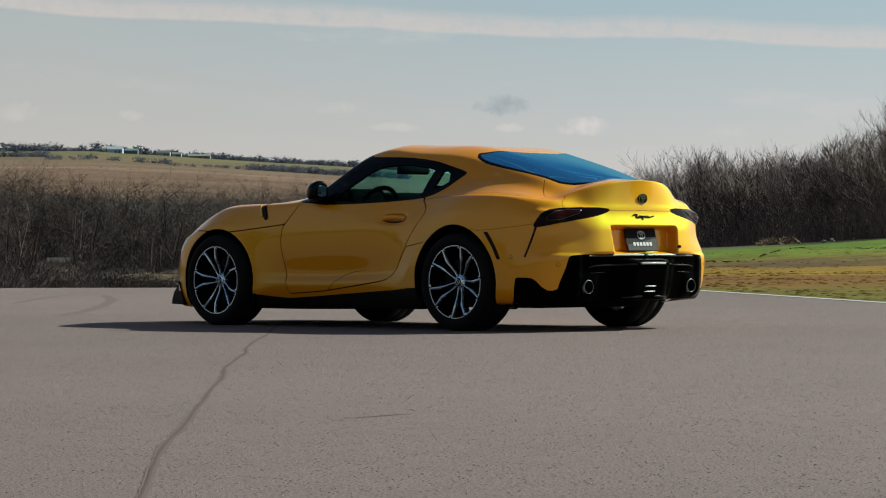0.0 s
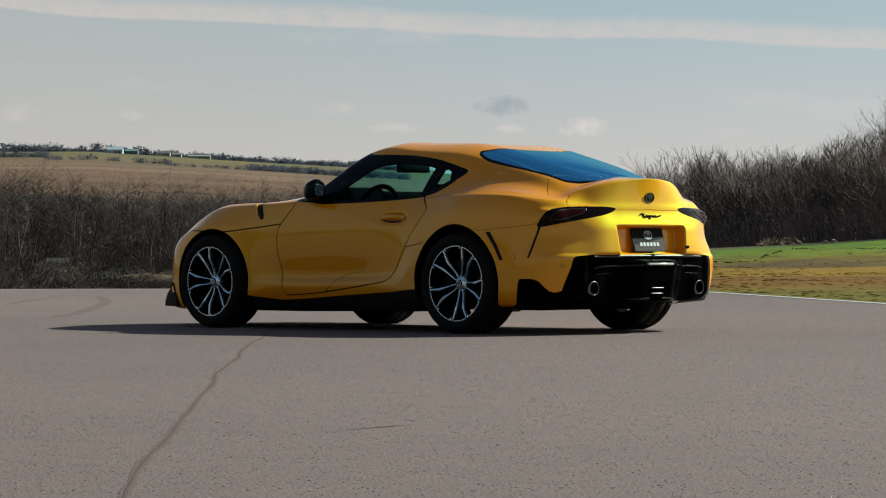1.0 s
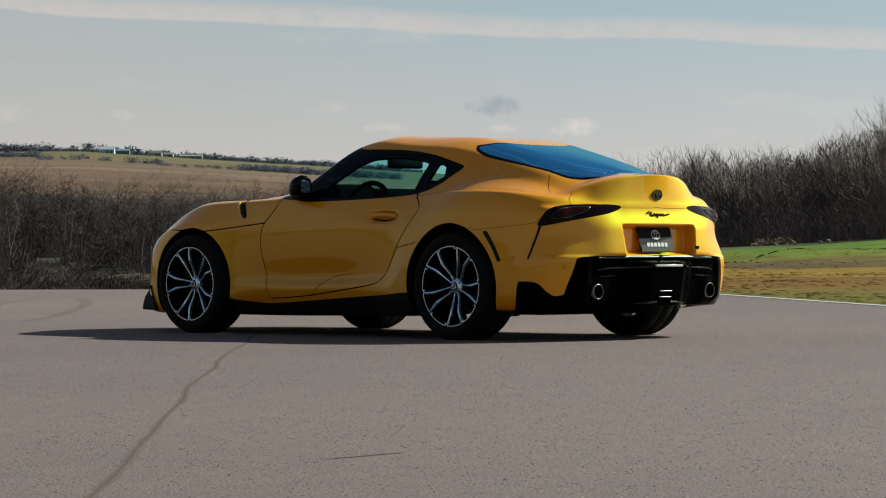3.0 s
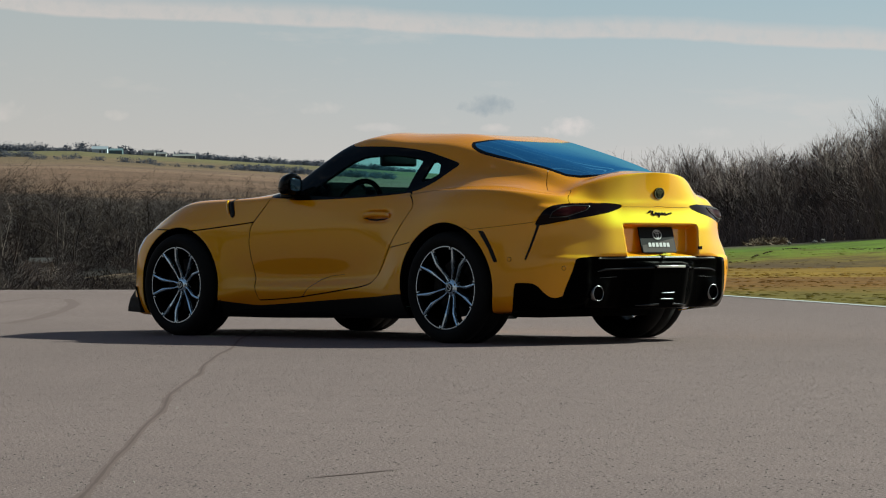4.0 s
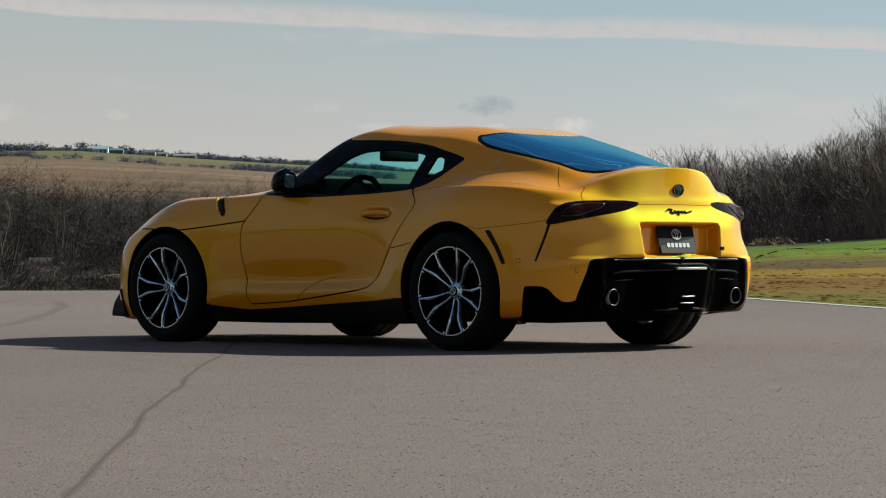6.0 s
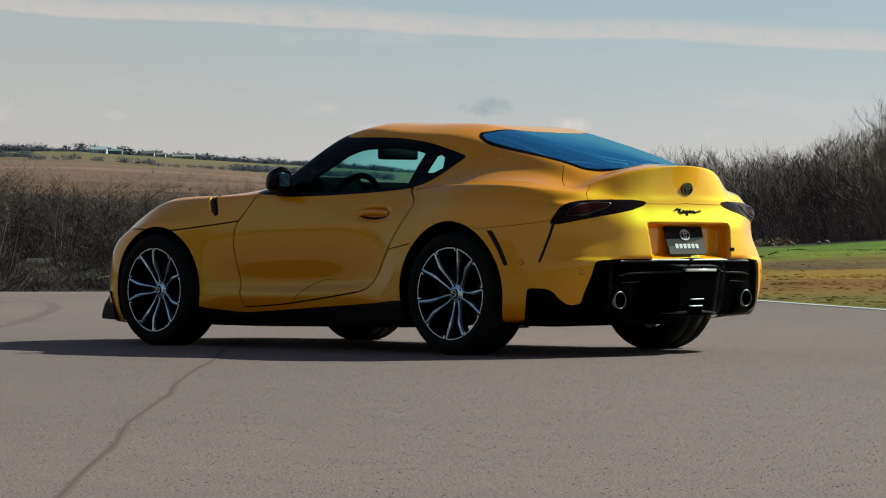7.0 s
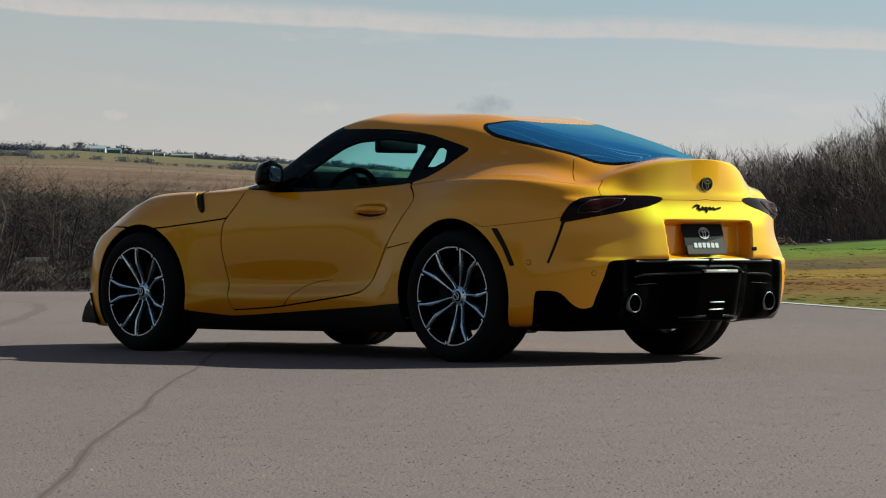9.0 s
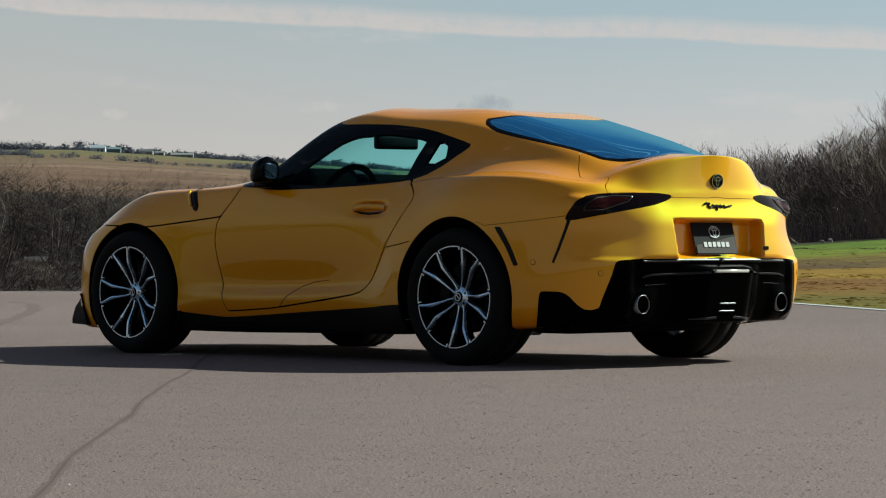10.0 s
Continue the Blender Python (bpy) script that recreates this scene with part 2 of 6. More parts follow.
def mat_bark(light=1.0):
    m, t, b = material("bark", (0.12, 0.09, 0.07), 0.95, spec=0.1)
    k = light
    oi = t.nodes.new("ShaderNodeObjectInfo")
    n = noise_node(t, 3, 4)
    c = ramp(t, oi.outputs["Random"], [(0.0, (0.029 * k, 0.024 * k, 0.025 * k)), (0.35, (0.062 * k, 0.047 * k, 0.042 * k)), (0.7, (0.082 * k, 0.066 * k, 0.063 * k)), (1.0, (0.138 * k, 0.112 * k, 0.102 * k))]).outputs[0]
    c = mix(t, 0.6, c, ramp(t, n.outputs["Fac"], [(0.3, (0.7, 0.7, 0.7)), (0.7, (1.3, 1.25, 1.2))]).outputs[0], "MULTIPLY")
    geo = t.nodes.new("ShaderNodeNewGeometry")
    area = noise_node(t, 0.22, 3)
    t.links.new(geo.outputs["Position"], area.inputs["Vector"])
    c = mix(t, 0.9, c, ramp(t, area.outputs["Fac"], [(0.36, (0.55, 0.54, 0.56)), (0.5, (1.0, 0.97, 0.94)), (0.66, (1.7, 1.55, 1.4))]).outputs[0], "MULTIPLY")
    t.links.new(c, b.inputs["Base Color"])
    return m


def mat_glass(name, tint, base=0.007, gloss=(1, 1, 1)):
    """Thin tinted glass: what passes is tinted, what is mirrored grows towards grazing angles."""
    m = bpy.data.materials.new(name)
    m.use_nodes = True
    t = m.node_tree
    t.nodes.clear()
    o, mx = t.nodes.new("ShaderNodeOutputMaterial"), t.nodes.new("ShaderNodeMixShader")
    tr, gl, lw = t.nodes.new("ShaderNodeBsdfTransparent"), t.nodes.new("ShaderNodeBsdfGlossy"), t.nodes.new("ShaderNodeLayerWeight")
    tr.inputs[0].default_value, gl.inputs["Roughness"].default_value = (*tint, 1), 0.0
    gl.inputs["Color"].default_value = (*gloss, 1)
    pw, ma = t.nodes.new("ShaderNodeMath"), t.nodes.new("ShaderNodeMath")
    pw.operation, ma.operation = "POWER", "MULTIPLY_ADD"
    t.links.new(lw.outputs["Facing"], pw.inputs[0])
    pw.inputs[1].default_value = 4.5
    t.links.new(pw.outputs[0], ma.inputs[0])
    ma.inputs[1].default_value, ma.inputs[2].default_value = 1 - base, base
    t.links.new(ma.outputs[0], mx.inputs[0])
    t.links.new(tr.outputs[0], mx.inputs[1])
    t.links.new(gl.outputs[0], mx.inputs[2])
    t.links.new(mx.outputs[0], o.inputs[0])
    return m


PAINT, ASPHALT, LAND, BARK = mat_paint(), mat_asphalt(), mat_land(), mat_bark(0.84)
PALE_BARK = mat_bark(2.1)
GLOSS_BLACK = material("gloss_black", (0.002, 0.002, 0.002), 0.06, ior=1.22)[0]
SATIN_BLACK = material("satin_black", (0.005, 0.005, 0.005), 0.5, spec=0.15)[0]
MATT_BLACK = material("matt_black", (0.003, 0.003, 0.003), 0.9, spec=0.06)[0]
RUBBER = material("tyre_rubber", (0.007, 0.007, 0.007), 0.8, spec=0.12)[0]
RIM_BLACK = material("rim_black", (0.0012, 0.0012, 0.0014), 0.35, ior=1.12)[0]
MACHINED = material("machined_aluminium", (0.74, 0.90, 1.0), 0.20, 0.80)[0]
CHROME = material("chrome", (0.75, 0.75, 0.76), 0.08, 1.0)[0]
BRAKE = material("brake_steel", (0.22, 0.22, 0.23), 0.35, 1.0)[0]
LEATHER = material("black_leather", (0.0012, 0.0012, 0.0012), 0.9, spec=0.01)[0]
LAMP_SMOKE = material("smoked_lamp", (0.005, 0.0015, 0.0015), 0.04, ior=1.22)[0]
LAMP_RED = material("lamp_red", (0.020, 0.003, 0.003), 0.08, ior=1.17)[0]
PLATE_DARK = material("plate_dark", (0.008, 0.008, 0.008), 0.55, spec=0.06)[0]
WHITE = material("white_paint", (0.4585, 0.4585, 0.4454), 0.6)[0]
MIRROR = material("mirror_glass", (0.62, 0.80, 0.76), 0.02, 1.0)[0]
GLASS_SIDE = mat_glass("side_glass", (0.54, 0.90, 0.91), 0.007, (0.3, 0.36, 0.36))
# the mirrored sky's blue is put into the rear glass's gloss colour
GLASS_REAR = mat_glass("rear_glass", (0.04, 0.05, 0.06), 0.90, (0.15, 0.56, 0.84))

# ---- helpers for meshes ----
def mesh_object(name, verts, faces, mat, parent=None, label="", smooth=False, normals=None):
    me = bpy.data.meshes.new(name)
    me.from_pydata([tuple(v) for v in verts], [], [tuple(int(i) for i in f) for f in faces])
    me.materials.append(mat)
    if smooth:
        me.shade_smooth()
    if normals is not None:
        me.normals_split_custom_set_from_vertices([tuple(n) for n in normals])
    me.update()
    ob = new(name, me)
    ob.parent = parent
    if label:
        tagged(ob, label)
    return ob


def part(name, bm, mat, parent, label="", smooth=False):
    me = bpy.data.meshes.new(name)
    bm.to_mesh(me)
    bm.free()
    me.materials.append(mat)
    if smooth:
        me.shade_smooth()
    ob = new(name, me)
    ob.parent = parent
    if label:
        tagged(ob, label)
    return ob


# ---- ground ----
VIEW_O = Vector((-15.2, 14.73))  # where the dolly starts
VIEW_A, VIEW_R = Vector((0.713, -0.701)), Vector((-0.701, -0.713))
LEFT_D = [0, 28, 45, 62, 80, 110, 180, 300, 400, 500, 600, 850, 1150, 2300, 2450, 3500, 5000]
LEFT_Z = [0, 0, -0.02, -0.21, -0.58, -1.3, -2.1, -2.9, 0, 6, 12.7, 24.4, 36, 80, 81, 60, 60]
RIGHT_D = [0, 60, 100, 140, 200, 260, 400, 700, 1000, 5000]
RIGHT_Z = [0, 0.0, 0.07, 0.95, 1.3, 1.6, 3.0, 8.0, 20.0, 60.0]


def to_world(d, l):
    p = VIEW_O + VIEW_A * d + VIEW_R * l
    return p.x, p.y


def land_height(d, l):
    """Height of the land at d ahead of the dolly's start and l to its right."""
    far = math.hypot(d, l)
    if d <= 0:
        return 0.0
    az = l / max(d, 1e-3)
    k = min(max((az - 0.035) / 0.035, 0), 1)
    k = k * k * (3 - 2 * k)
    dd = d if abs(az) < 0.6 else d * 0.6 / abs(az)
    zl = float(np.interp(dd, LEFT_D, LEFT_Z))
    if zl > 0:
        zl *= 1 - 0.55 * min(max((az + 0.12) / 0.3, 0), 1)
    zr = float(np.interp(dd, RIGHT_D, RIGHT_Z)) * min(max(0.6 + (az - 0.09) * 8, 0.45), 1.4)
    z = zl * (1 - k) + zr * k
    if far > 60:
        x, y = to_world(d, l)
        z += 0.26 * k * max(0, 1 - abs(d - 110) / 55) * (noise.noise(Vector((x, y, 2)) * 0.11) + 0.6 * noise.noise(Vector((x, y, 7)) * 0.3))
        z += min((far - 60) / 200, 1) * (0.5 * noise.noise(Vector((x, y, 0)) * 0.02) + 0.12 * noise.noise(Vector((x, y, 5)) * 0.15))
    return z


EDGE_P, EDGE_T = Vector((3.2, -9.74)), Vector((0.785, -0.62)).normalized()  # tarmac's edge beyond the car
EDGE_N = Vector((-0.62, -0.785)).normalized()  # from the tarmac to the grass


def build_ground():
    azs = sorted(set(list(np.linspace(-0.22, 0.24, 60)) + [math.tan(a) for a in np.linspace(-1.4, 1.4, 40)]))
    ds = [0, 6, 12, 18, 24, 30, 36, 42, 48, 56, 64, 72, 80, 90, 100, 112, 118, 126, 133, 140, 147, 155, 172, 190, 210, 230, 260, 290, 330, 370, 400, 450, 500, 550, 600, 660, 720, 800, 850, 950, 1050, 1150, 1300, 1500, 1750, 2000, 2300, 2450, 2700, 3500, 4900]
    verts, faces = [], []
    for d in ds:
        for az in azs:
            l = az * max(d, 2.0)
            x, y = to_world(d, l)
            verts.append((x, y, land_height(d, l) - 0.03))
    n = len(azs)
    for i in range(len(ds) - 1):
        for j in range(n - 1):
            faces.append((i * n + j, i * n + j + 1, (i + 1) * n + j + 1, (i + 1) * n + j))
    # the land behind the camera, level
    back = [to_world(d, l) for d, l in ((0, azs[0] * 2), (0, azs[-1] * 2), (4900, azs[-1] * 4900), (-4900, 4900), (-4900, -4900), (4900, azs[0] * 4900))]
    b = len(verts)
    for (x, y) in back[3:5]:
        verts.append((x, y, -0.03))
    faces += [[i * n + n - 1 for i in range(len(ds))][::-1] + [b], [i * n for i in range(len(ds))] + [b + 1], list(range(n)) + [b, b + 1]]
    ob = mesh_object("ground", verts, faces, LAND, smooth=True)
    tagged(ob, "dry winter grass and farmland rolling to a low ridge", "ground", kind="structure")


def build_road():
    """Worn tarmac pad: a sheet that follows the land, cut along its edge beyond the car."""
    verts, faces, idx = [], [], {}
    ds = list(np.linspace(-25, 30, 23)) + list(np.linspace(33, 95, 32))
    ss = list(np.linspace(0, 1, 25))
    for i, d in enumerate(ds):
        # the edge meets this row at l_edge
        o = VIEW_O + VIEW_A * d
        den = VIEW_R.dot(EDGE_N)
        l_edge = (EDGE_P - o).dot(EDGE_N) / den
        for j, s in enumerate(ss):
            l = -60 + (l_edge + 60) * s ** 0.6
            x, y = to_world(d, l)
            verts.append((x, y, land_height(d, l)))
    n = len(ss)
    for i in range(len(ds) - 1):
        for j in range(n - 1):
            faces.append((i * n + j, i * n + j + 1, (i + 1) * n + j + 1, (i + 1) * n + j))
    ob = mesh_object("road", verts, faces, ASPHALT, smooth=True)
    tagged(ob, "worn grey-brown asphalt with hairline cracks", "road", kind="structure")
    # painted edge line
    verts, faces = [], []
    for i in range(60):
        a = EDGE_P + EDGE_T * (-40 + i * 1.9)
        for off in (-0.18, -0.06):
            p = a + EDGE_N * off
            q = p - VIEW_O
            verts.append((p.x, p.y, land_height(q.dot(VIEW_A), q.dot(VIEW_R)) + 0.006))
    for i in range(59):
        faces.append((2 * i, 2 * i + 1, 2 * i + 3, 2 * i + 2))
    ob = mesh_object("edge_line", verts, faces, WHITE)
    tagged(ob, "faded white painted line along the asphalt's edge", "road marking", kind="structure")


build_ground()
build_road()


# ---- wear on the tarmac, grass on the verge ----
def road_z(x, y):
    q = Vector((x, y)) - VIEW_O
    return land_height(q.dot(VIEW_A), q.dot(VIEW_R))


TAR = material("crack_tar", (0.102, 0.070, 0.066), 0.95, spec=0.05)[0]
FAINT = material("crack_edge", (0.138, 0.096, 0.090), 0.95, spec=0.04)[0]
SCUFF = material("tyre_scuff", (0.145, 0.102, 0.097), 0.95, spec=0.04)[0]
STONE = material("pale_grit", (0.36, 0.30, 0.23), 0.4, spec=0.5)[0]


def road_line(name, points, width, mat, label, seed, wander=0.05, step=0.2, lift=0.004):
    """A ragged thin line on the tarmac through plan points."""
    rnd = random.Random(seed)
    pts = [Vector(p) for p in points]
    verts, faces = [], []
    run = []
    for a, b in zip(pts, pts[1:]):
        n = max(int((b - a).length / step), 1)
        run += [a.lerp(b, k / n) for k in range(n)]
    run.append(pts[-1])
    for i, p in enumerate(run):
        t = (run[min(i + 1, len(run) - 1)] - run[max(i - 1, 0)]).normalized()
        nrm = Vector((-t.y, t.x))
        off = wander * noise.noise(Vector((i * step * 0.65, seed, 0))) + min(wander, width) * 0.12 * rnd.uniform(-1, 1)
        w = width * (0.55 + 0.9 * abs(noise.noise(Vector((i * step * 1.4, seed + 9, 0)))) + 0.10 * rnd.random()) * min(1, (i + 1) / 6, (len(run) - i) / 6)
        for s in (-1, 1):
            q = p + nrm * (off + s * w / 2)
            verts.append((q.x, q.y, road_z(q.x, q.y) + lift))
    for i in range(len(run) - 1):
        faces.append((2 * i, 2 * i + 1, 2 * i + 3, 2 * i + 2))
    ob = mesh_object(name, verts, faces, mat)
    tagged(ob, label, "road mark", kind="structure")


CRACK = [(1.9, -0.35), (.6, .87), (-.70, 2.09), (-2.54, 3.84), (-3.45, 4.64), (-4.83, 5.95), (-5.6, 6.62), (-6.5, 7.43), (-7.81, 8.62), (-8.95, 9.64), (-9.57, 10.2), (-10.22, 10.76), (-12.5, 12.75)]
road_line("crack_edge", CRACK, 0.034, FAINT, "crumbled darker edge of the long crack", 1, 0.03, 0.04, 0.0012)
road_line("crack", CRACK, 0.010, TAR, "long dark crack wandering across the asphalt", 1, 0.03, 0.04, 0.0024)
road_line("crack", [(-8.33, 8.45), (-8.31, 8.28), (-8.28, 8.06)], 0.016, TAR, "short dark nick in the asphalt", 3, 0.01, 0.02, 0.0015)
road_line("crack", [(-3.69, 7.20), (-4.0, 6.94), (-4.45, 6.55), (-4.75, 6.03)], 0.010, FAINT, "fine crack branching over the asphalt", 2, 0.04, 0.05, 0.0015)
road_line("scuff", [(4.55, -0.16), (5.87, -1.46), (8.45, -3.7), (11.25, -6.0), (14.19, -8.17), (15.77, -8.89)], 0.17, SCUFF, "faint curved tyre scuff on the asphalt", 4, 0.0, 0.2, 0.0015)
road_line("scuff", [(9.76, -3.5), (11.99, -5.44), (15.77, -8.89)], 0.12, SCUFF, "faint curved tyre scuff on the asphalt", 5, 0.0, 0.2, 0.0015)


def build_grit():
    """Loose quartz chips: tilted facets that glint against the light."""
    rnd = random.Random(12)
    verts, faces = [], []
    for _ in range(300):
        d = rnd.uniform(4, 36)
        l = rnd.uniform(-0.17, 0.17) * d
        x, y = to_world(d, l)
        r = rnd.uniform(0.0008, 0.0022)
        n = Vector((-1.01 + rnd.gauss(0, .25), -0.05 + rnd.gauss(0, .25), 0.62 + rnd.gauss(0, .2))).normalized()
        u = n.orthogonal().normalized()
        v = n.cross(u)
        c = Vector((x, y, road_z(x, y) + r * 0.8))
        i = len(verts)
        verts += [c + u * r, c + v * r, c - u * r, c - v * r, c - n * r]
        faces += [(i, i + 1, i + 2, i + 3), (i, i + 4, i + 1), (i + 1, i + 4, i + 2), (i + 2, i + 4, i + 3), (i + 3, i + 4, i)]
    ob = mesh_object("grit", verts, faces, STONE)
    tagged(ob, "pale loose grit scattered on the asphalt", "grit", kind="stuff")


build_grit()


def mat_chippings():
    m, t, b = material("road_chippings", (0.17, 0.145, 0.135), 0.9, spec=0.05)
    g = t.nodes.new("ShaderNodeNewGeometry")
    c = ramp(t, g.outputs["Random Per Island"], [(0.0, (0.106, 0.085, 0.079)), (0.6, (0.165, 0.132, 0.122)), (0.94, (0.235, 0.190, 0.175)), (1.0, (0.3013, 0.2489, 0.2096))]).outputs[0]
    t.links.new(c, b.inputs["Base Color"])
    return m


def build_chippings():
    """Stone chippings that stand a little proud of the worn tarmac."""
    rnd = random.Random(15)
    verts, faces = [], []
    for _ in range(34000):
        d = 5.5 + 21 * rnd.random() ** 1.25
        l = rnd.uniform(-0.168, 0.168) * d
        x, y = to_world(d, l)
        r = rnd.uniform(0.002, 0.0052)
        a = rnd.uniform(0, 6.283)
        z = road_z(x, y)
        i = len(verts)
        verts += [(x + r * math.cos(a + k * 1.571) * rnd.uniform(0.7, 1.2), y + r * math.sin(a + k * 1.571) * rnd.uniform(0.7, 1.2), z) for k in range(4)]
        verts.append((x + r * rnd.uniform(-0.3, 0.3), y + r * rnd.uniform(-0.3, 0.3), z + r * rnd.uniform(0.22, 0.5)))
        faces += [(i, i + 1, i + 4), (i + 1, i + 2, i + 4), (i + 2, i + 3, i + 4), (i + 3, i, i + 4)]
    ob = mesh_object("chippings", verts, faces, mat_chippings())
    tagged(ob, "stone chippings in the worn asphalt", "chippings", kind="stuff")


build_chippings()


def build_grass():
    """Low tussocks and clods over the rough verge."""
    rnd = random.Random(14)
    verts, faces = [], []
    for _ in range(3600):
        d = 27 + 92 * rnd.random() ** 1.25
        l = rnd.uniform(0.055, 0.172) * d
        p = Vector(to_world(d, l))
        clump = noise.noise(Vector((p.x * 0.3, p.y * 0.3, 3)))
        if (p - EDGE_P).dot(EDGE_N) < 0.2 or clump < rnd.uniform(-0.6, 0.35):
            continue
        r = rnd.uniform(0.016, 0.042) * (1 + max(clump, 0)) * (1 + d / 90)
        h = r * rnd.uniform(0.05, 0.20)
        z = land_height(d, l)
        t0 = rnd.uniform(0, 6.283)
        i = len(verts)
        for k, (f, up) in enumerate(((1.0, -0.3), (0.6, 0.75))):
            verts += [(p.x + r * f * rnd.uniform(0.7, 1.3) * math.cos(t0 + j * 1.0472), p.y + r * f * rnd.uniform(0.7, 1.3) * math.sin(t0 + j * 1.0472), z + h * up * rnd.uniform(0.8, 1.2)) for j in range(6)]
        verts.append((p.x, p.y, z + h))
        for j in range(6):
            n = (j + 1) % 6
            faces += [(i + j, i + n, i + 6 + n, i + 6 + j), (i + 6 + j, i + 6 + n, i + 12)]
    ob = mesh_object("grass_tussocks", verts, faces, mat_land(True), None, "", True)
    tagged(ob, "low winter grass tussocks on the verge", "grass", kind="stuff")


build_grass()


SOIL = material("dark_soil", (0.055, 0.038, 0.022), 0.95, spec=0.05)[0]


def furrow(seed, px0, px1, d0, d1, rise):
    """A ragged turned furrow across the green strip: a broken low ridge of dark clods."""
    rnd = random.Random(seed)
    bm = bmesh.new()
    steps = int((px1 - px0) / 1.6)
    for k in range(steps):
        f = k / steps
        if noise.noise(Vector((k * 0.11, seed, 0))) < rnd.uniform(-0.3, 0.35):
            continue
        d = d0 + (d1 - d0) * f + 1.2 * noise.noise(Vector((k * 0.05, seed + 4, 0)))
        l = (px0 + (px1 - px0) * f - 784) / 5207 * d
        x, y = to_world(d, l)
        r = rnd.uniform(0.02, 0.055)
        m = Matrix.Translation((x, y, land_height(d, l))) @ Matrix.Rotation(rnd.uniform(0, 3), 4, "Z") @ Matrix.Diagonal((r * 1.5, r, r * rise, 1))
        for v in bmesh.ops.create_icosphere(bm, subdivisions=1, radius=1.0, matrix=m)["verts"]:
            v.co += Vector((rnd.gauss(0, r * 0.2), rnd.gauss(0, r * 0.2), rnd.gauss(0, r * 0.12)))
    ob = part("furrow_clods", bm, SOIL, None)
    tagged(ob, "dark turned clods along a furrow in the grass", "soil", kind="stuff")


furrow(1, 1250, 1545, 106, 128, 0.6)
furrow(2, 1420, 1640, 119, 131, 0.5)

# ---- trees ----
def twig_mesh(segments, sides=3):
    """Tapered prisms for (start, end, radius at the start, radius at the end)."""
    verts, faces = [], []
    for a, b, ra, rb in segments:
        d = (b - a).normalized()
        u = d.orthogonal()
        v = d.cross(u)
        o = len(verts)
        for p, r in ((a, ra), (b, rb)):
            for k in range(sides):
                q = 2 * math.pi * k / sides
                verts.append(p + (u * math.cos(q) + v * math.sin(q)) * r)
        faces += [(o + k, o + (k + 1) % sides, o + sides + (k + 1) % sides, o + sides + k) for k in range(sides if sides > 2 else 1)]
    return verts, faces


def bare_tree(seed, height, stems, spread, levels, twig=0.011, rise=0.22, sway=1.0, girth=0.008):
    """Segments of the trunk and limbs, and of the crown's twigs."""
    rnd = random.Random(seed)
    trunk, crown = [], []

    def grow(p, d, length, r, level):
        steps = 4 if level == 0 else 3
        for i in range(steps):
            d = (d + Vector((rnd.gauss(0, 1), rnd.gauss(0, 1), rnd.gauss(rise * 0.55, 0.6))) * sway * (0.10 + 0.05 * level)).normalized()
            q = p + d * length / steps
            r2 = r * (0.82 if level == 0 else 0.72)
            (trunk if level < 2 else crown).append((p, q, r, max(r2, twig * 0.6)))
            if level < levels and (i > 0 or level > 0):
                for _ in range(2 if level < 2 else rnd.choice((1, 2, 2, 3)) if level < 3 else rnd.choice((0, 1, 1))):
                    side_way = Vector((rnd.gauss(0, 1), rnd.gauss(0, 1), rnd.gauss(0, 0.5))).normalized()
                    nd = (d * rnd.uniform(0.5, 1.0) + side_way * spread + Vector((0, 0, rise))).normalized()
                    grow(q, nd, length * rnd.uniform(0.38, 0.62), max(r2 * rnd.uniform(0.45, 0.65), twig), level + 1)
            p, r = q, r2

    for s in range(stems):
        a = rnd.uniform(0, 6.283)
        lean = rnd.uniform(0.03, 0.25 if stems > 1 else 0.1)
        base = Vector((math.cos(a), math.sin(a), 0)) * (0.25 * (stems > 1))
        grow(base, Vector((math.cos(a) * lean, math.sin(a) * lean, 1)).normalized(), height * rnd.uniform(0.6, 0.8), height * girth + 0.012, 0)
    return trunk, crown


def make_tree(seed, height, stems, spread, levels, label, bark, rise=0.22, twig=0.011, sway=1.0, girth=0.008):
    trunk, crown = bare_tree(seed, height, stems, spread, levels, twig, rise, sway, girth)
    top_z = max(b.z for _, b, _, _ in trunk + crown)
    k = height / top_z
    scale = [(a * k, b * k, ra, rb) for a, b, ra, rb in trunk], [(a * k, b * k, ra, rb) for a, b, ra, rb in crown]
    tree = mesh_object("tree", *twig_mesh(scale[0], 5), bark, None, label)
    tagged(tree, label, "tree")
    mesh_object("crown", *twig_mesh(scale[1], 2), bark, tree, "bare winter twigs")
    return tree


def plant(kinds, places, group, seed):
    rnd = random.Random(seed)
    used = set()
    for d, l, size in places:
        k = rnd.randrange(len(kinds))
        x, y = to_world(d, l)
        m = Matrix.Translation((x, y, land_height(d, l) - 0.1)) @ Matrix.Rotation(rnd.uniform(0, 6.283), 4, "Z") @ Matrix.Diagonal((size * rnd.uniform(0.9, 1.1), size * rnd.uniform(0.9, 1.1), size, 1))
        if k not in used:
            used.add(k)
            ob = kinds[k]
            ob.matrix_basis = m
        else:
            ob = kinds[k].copy()
            scene.collection.objects.link(ob)
            ob.matrix_basis = m
            for c in kinds[k].children:
                cc = c.copy()
                scene.collection.objects.link(cc)
                cc.parent = ob
        ob["group"] = group
    for k, ob in enumerate(kinds):
        if k not in used:
            ob.matrix_basis = Matrix.Translation((*to_world(240, 30 + k), 1.4))


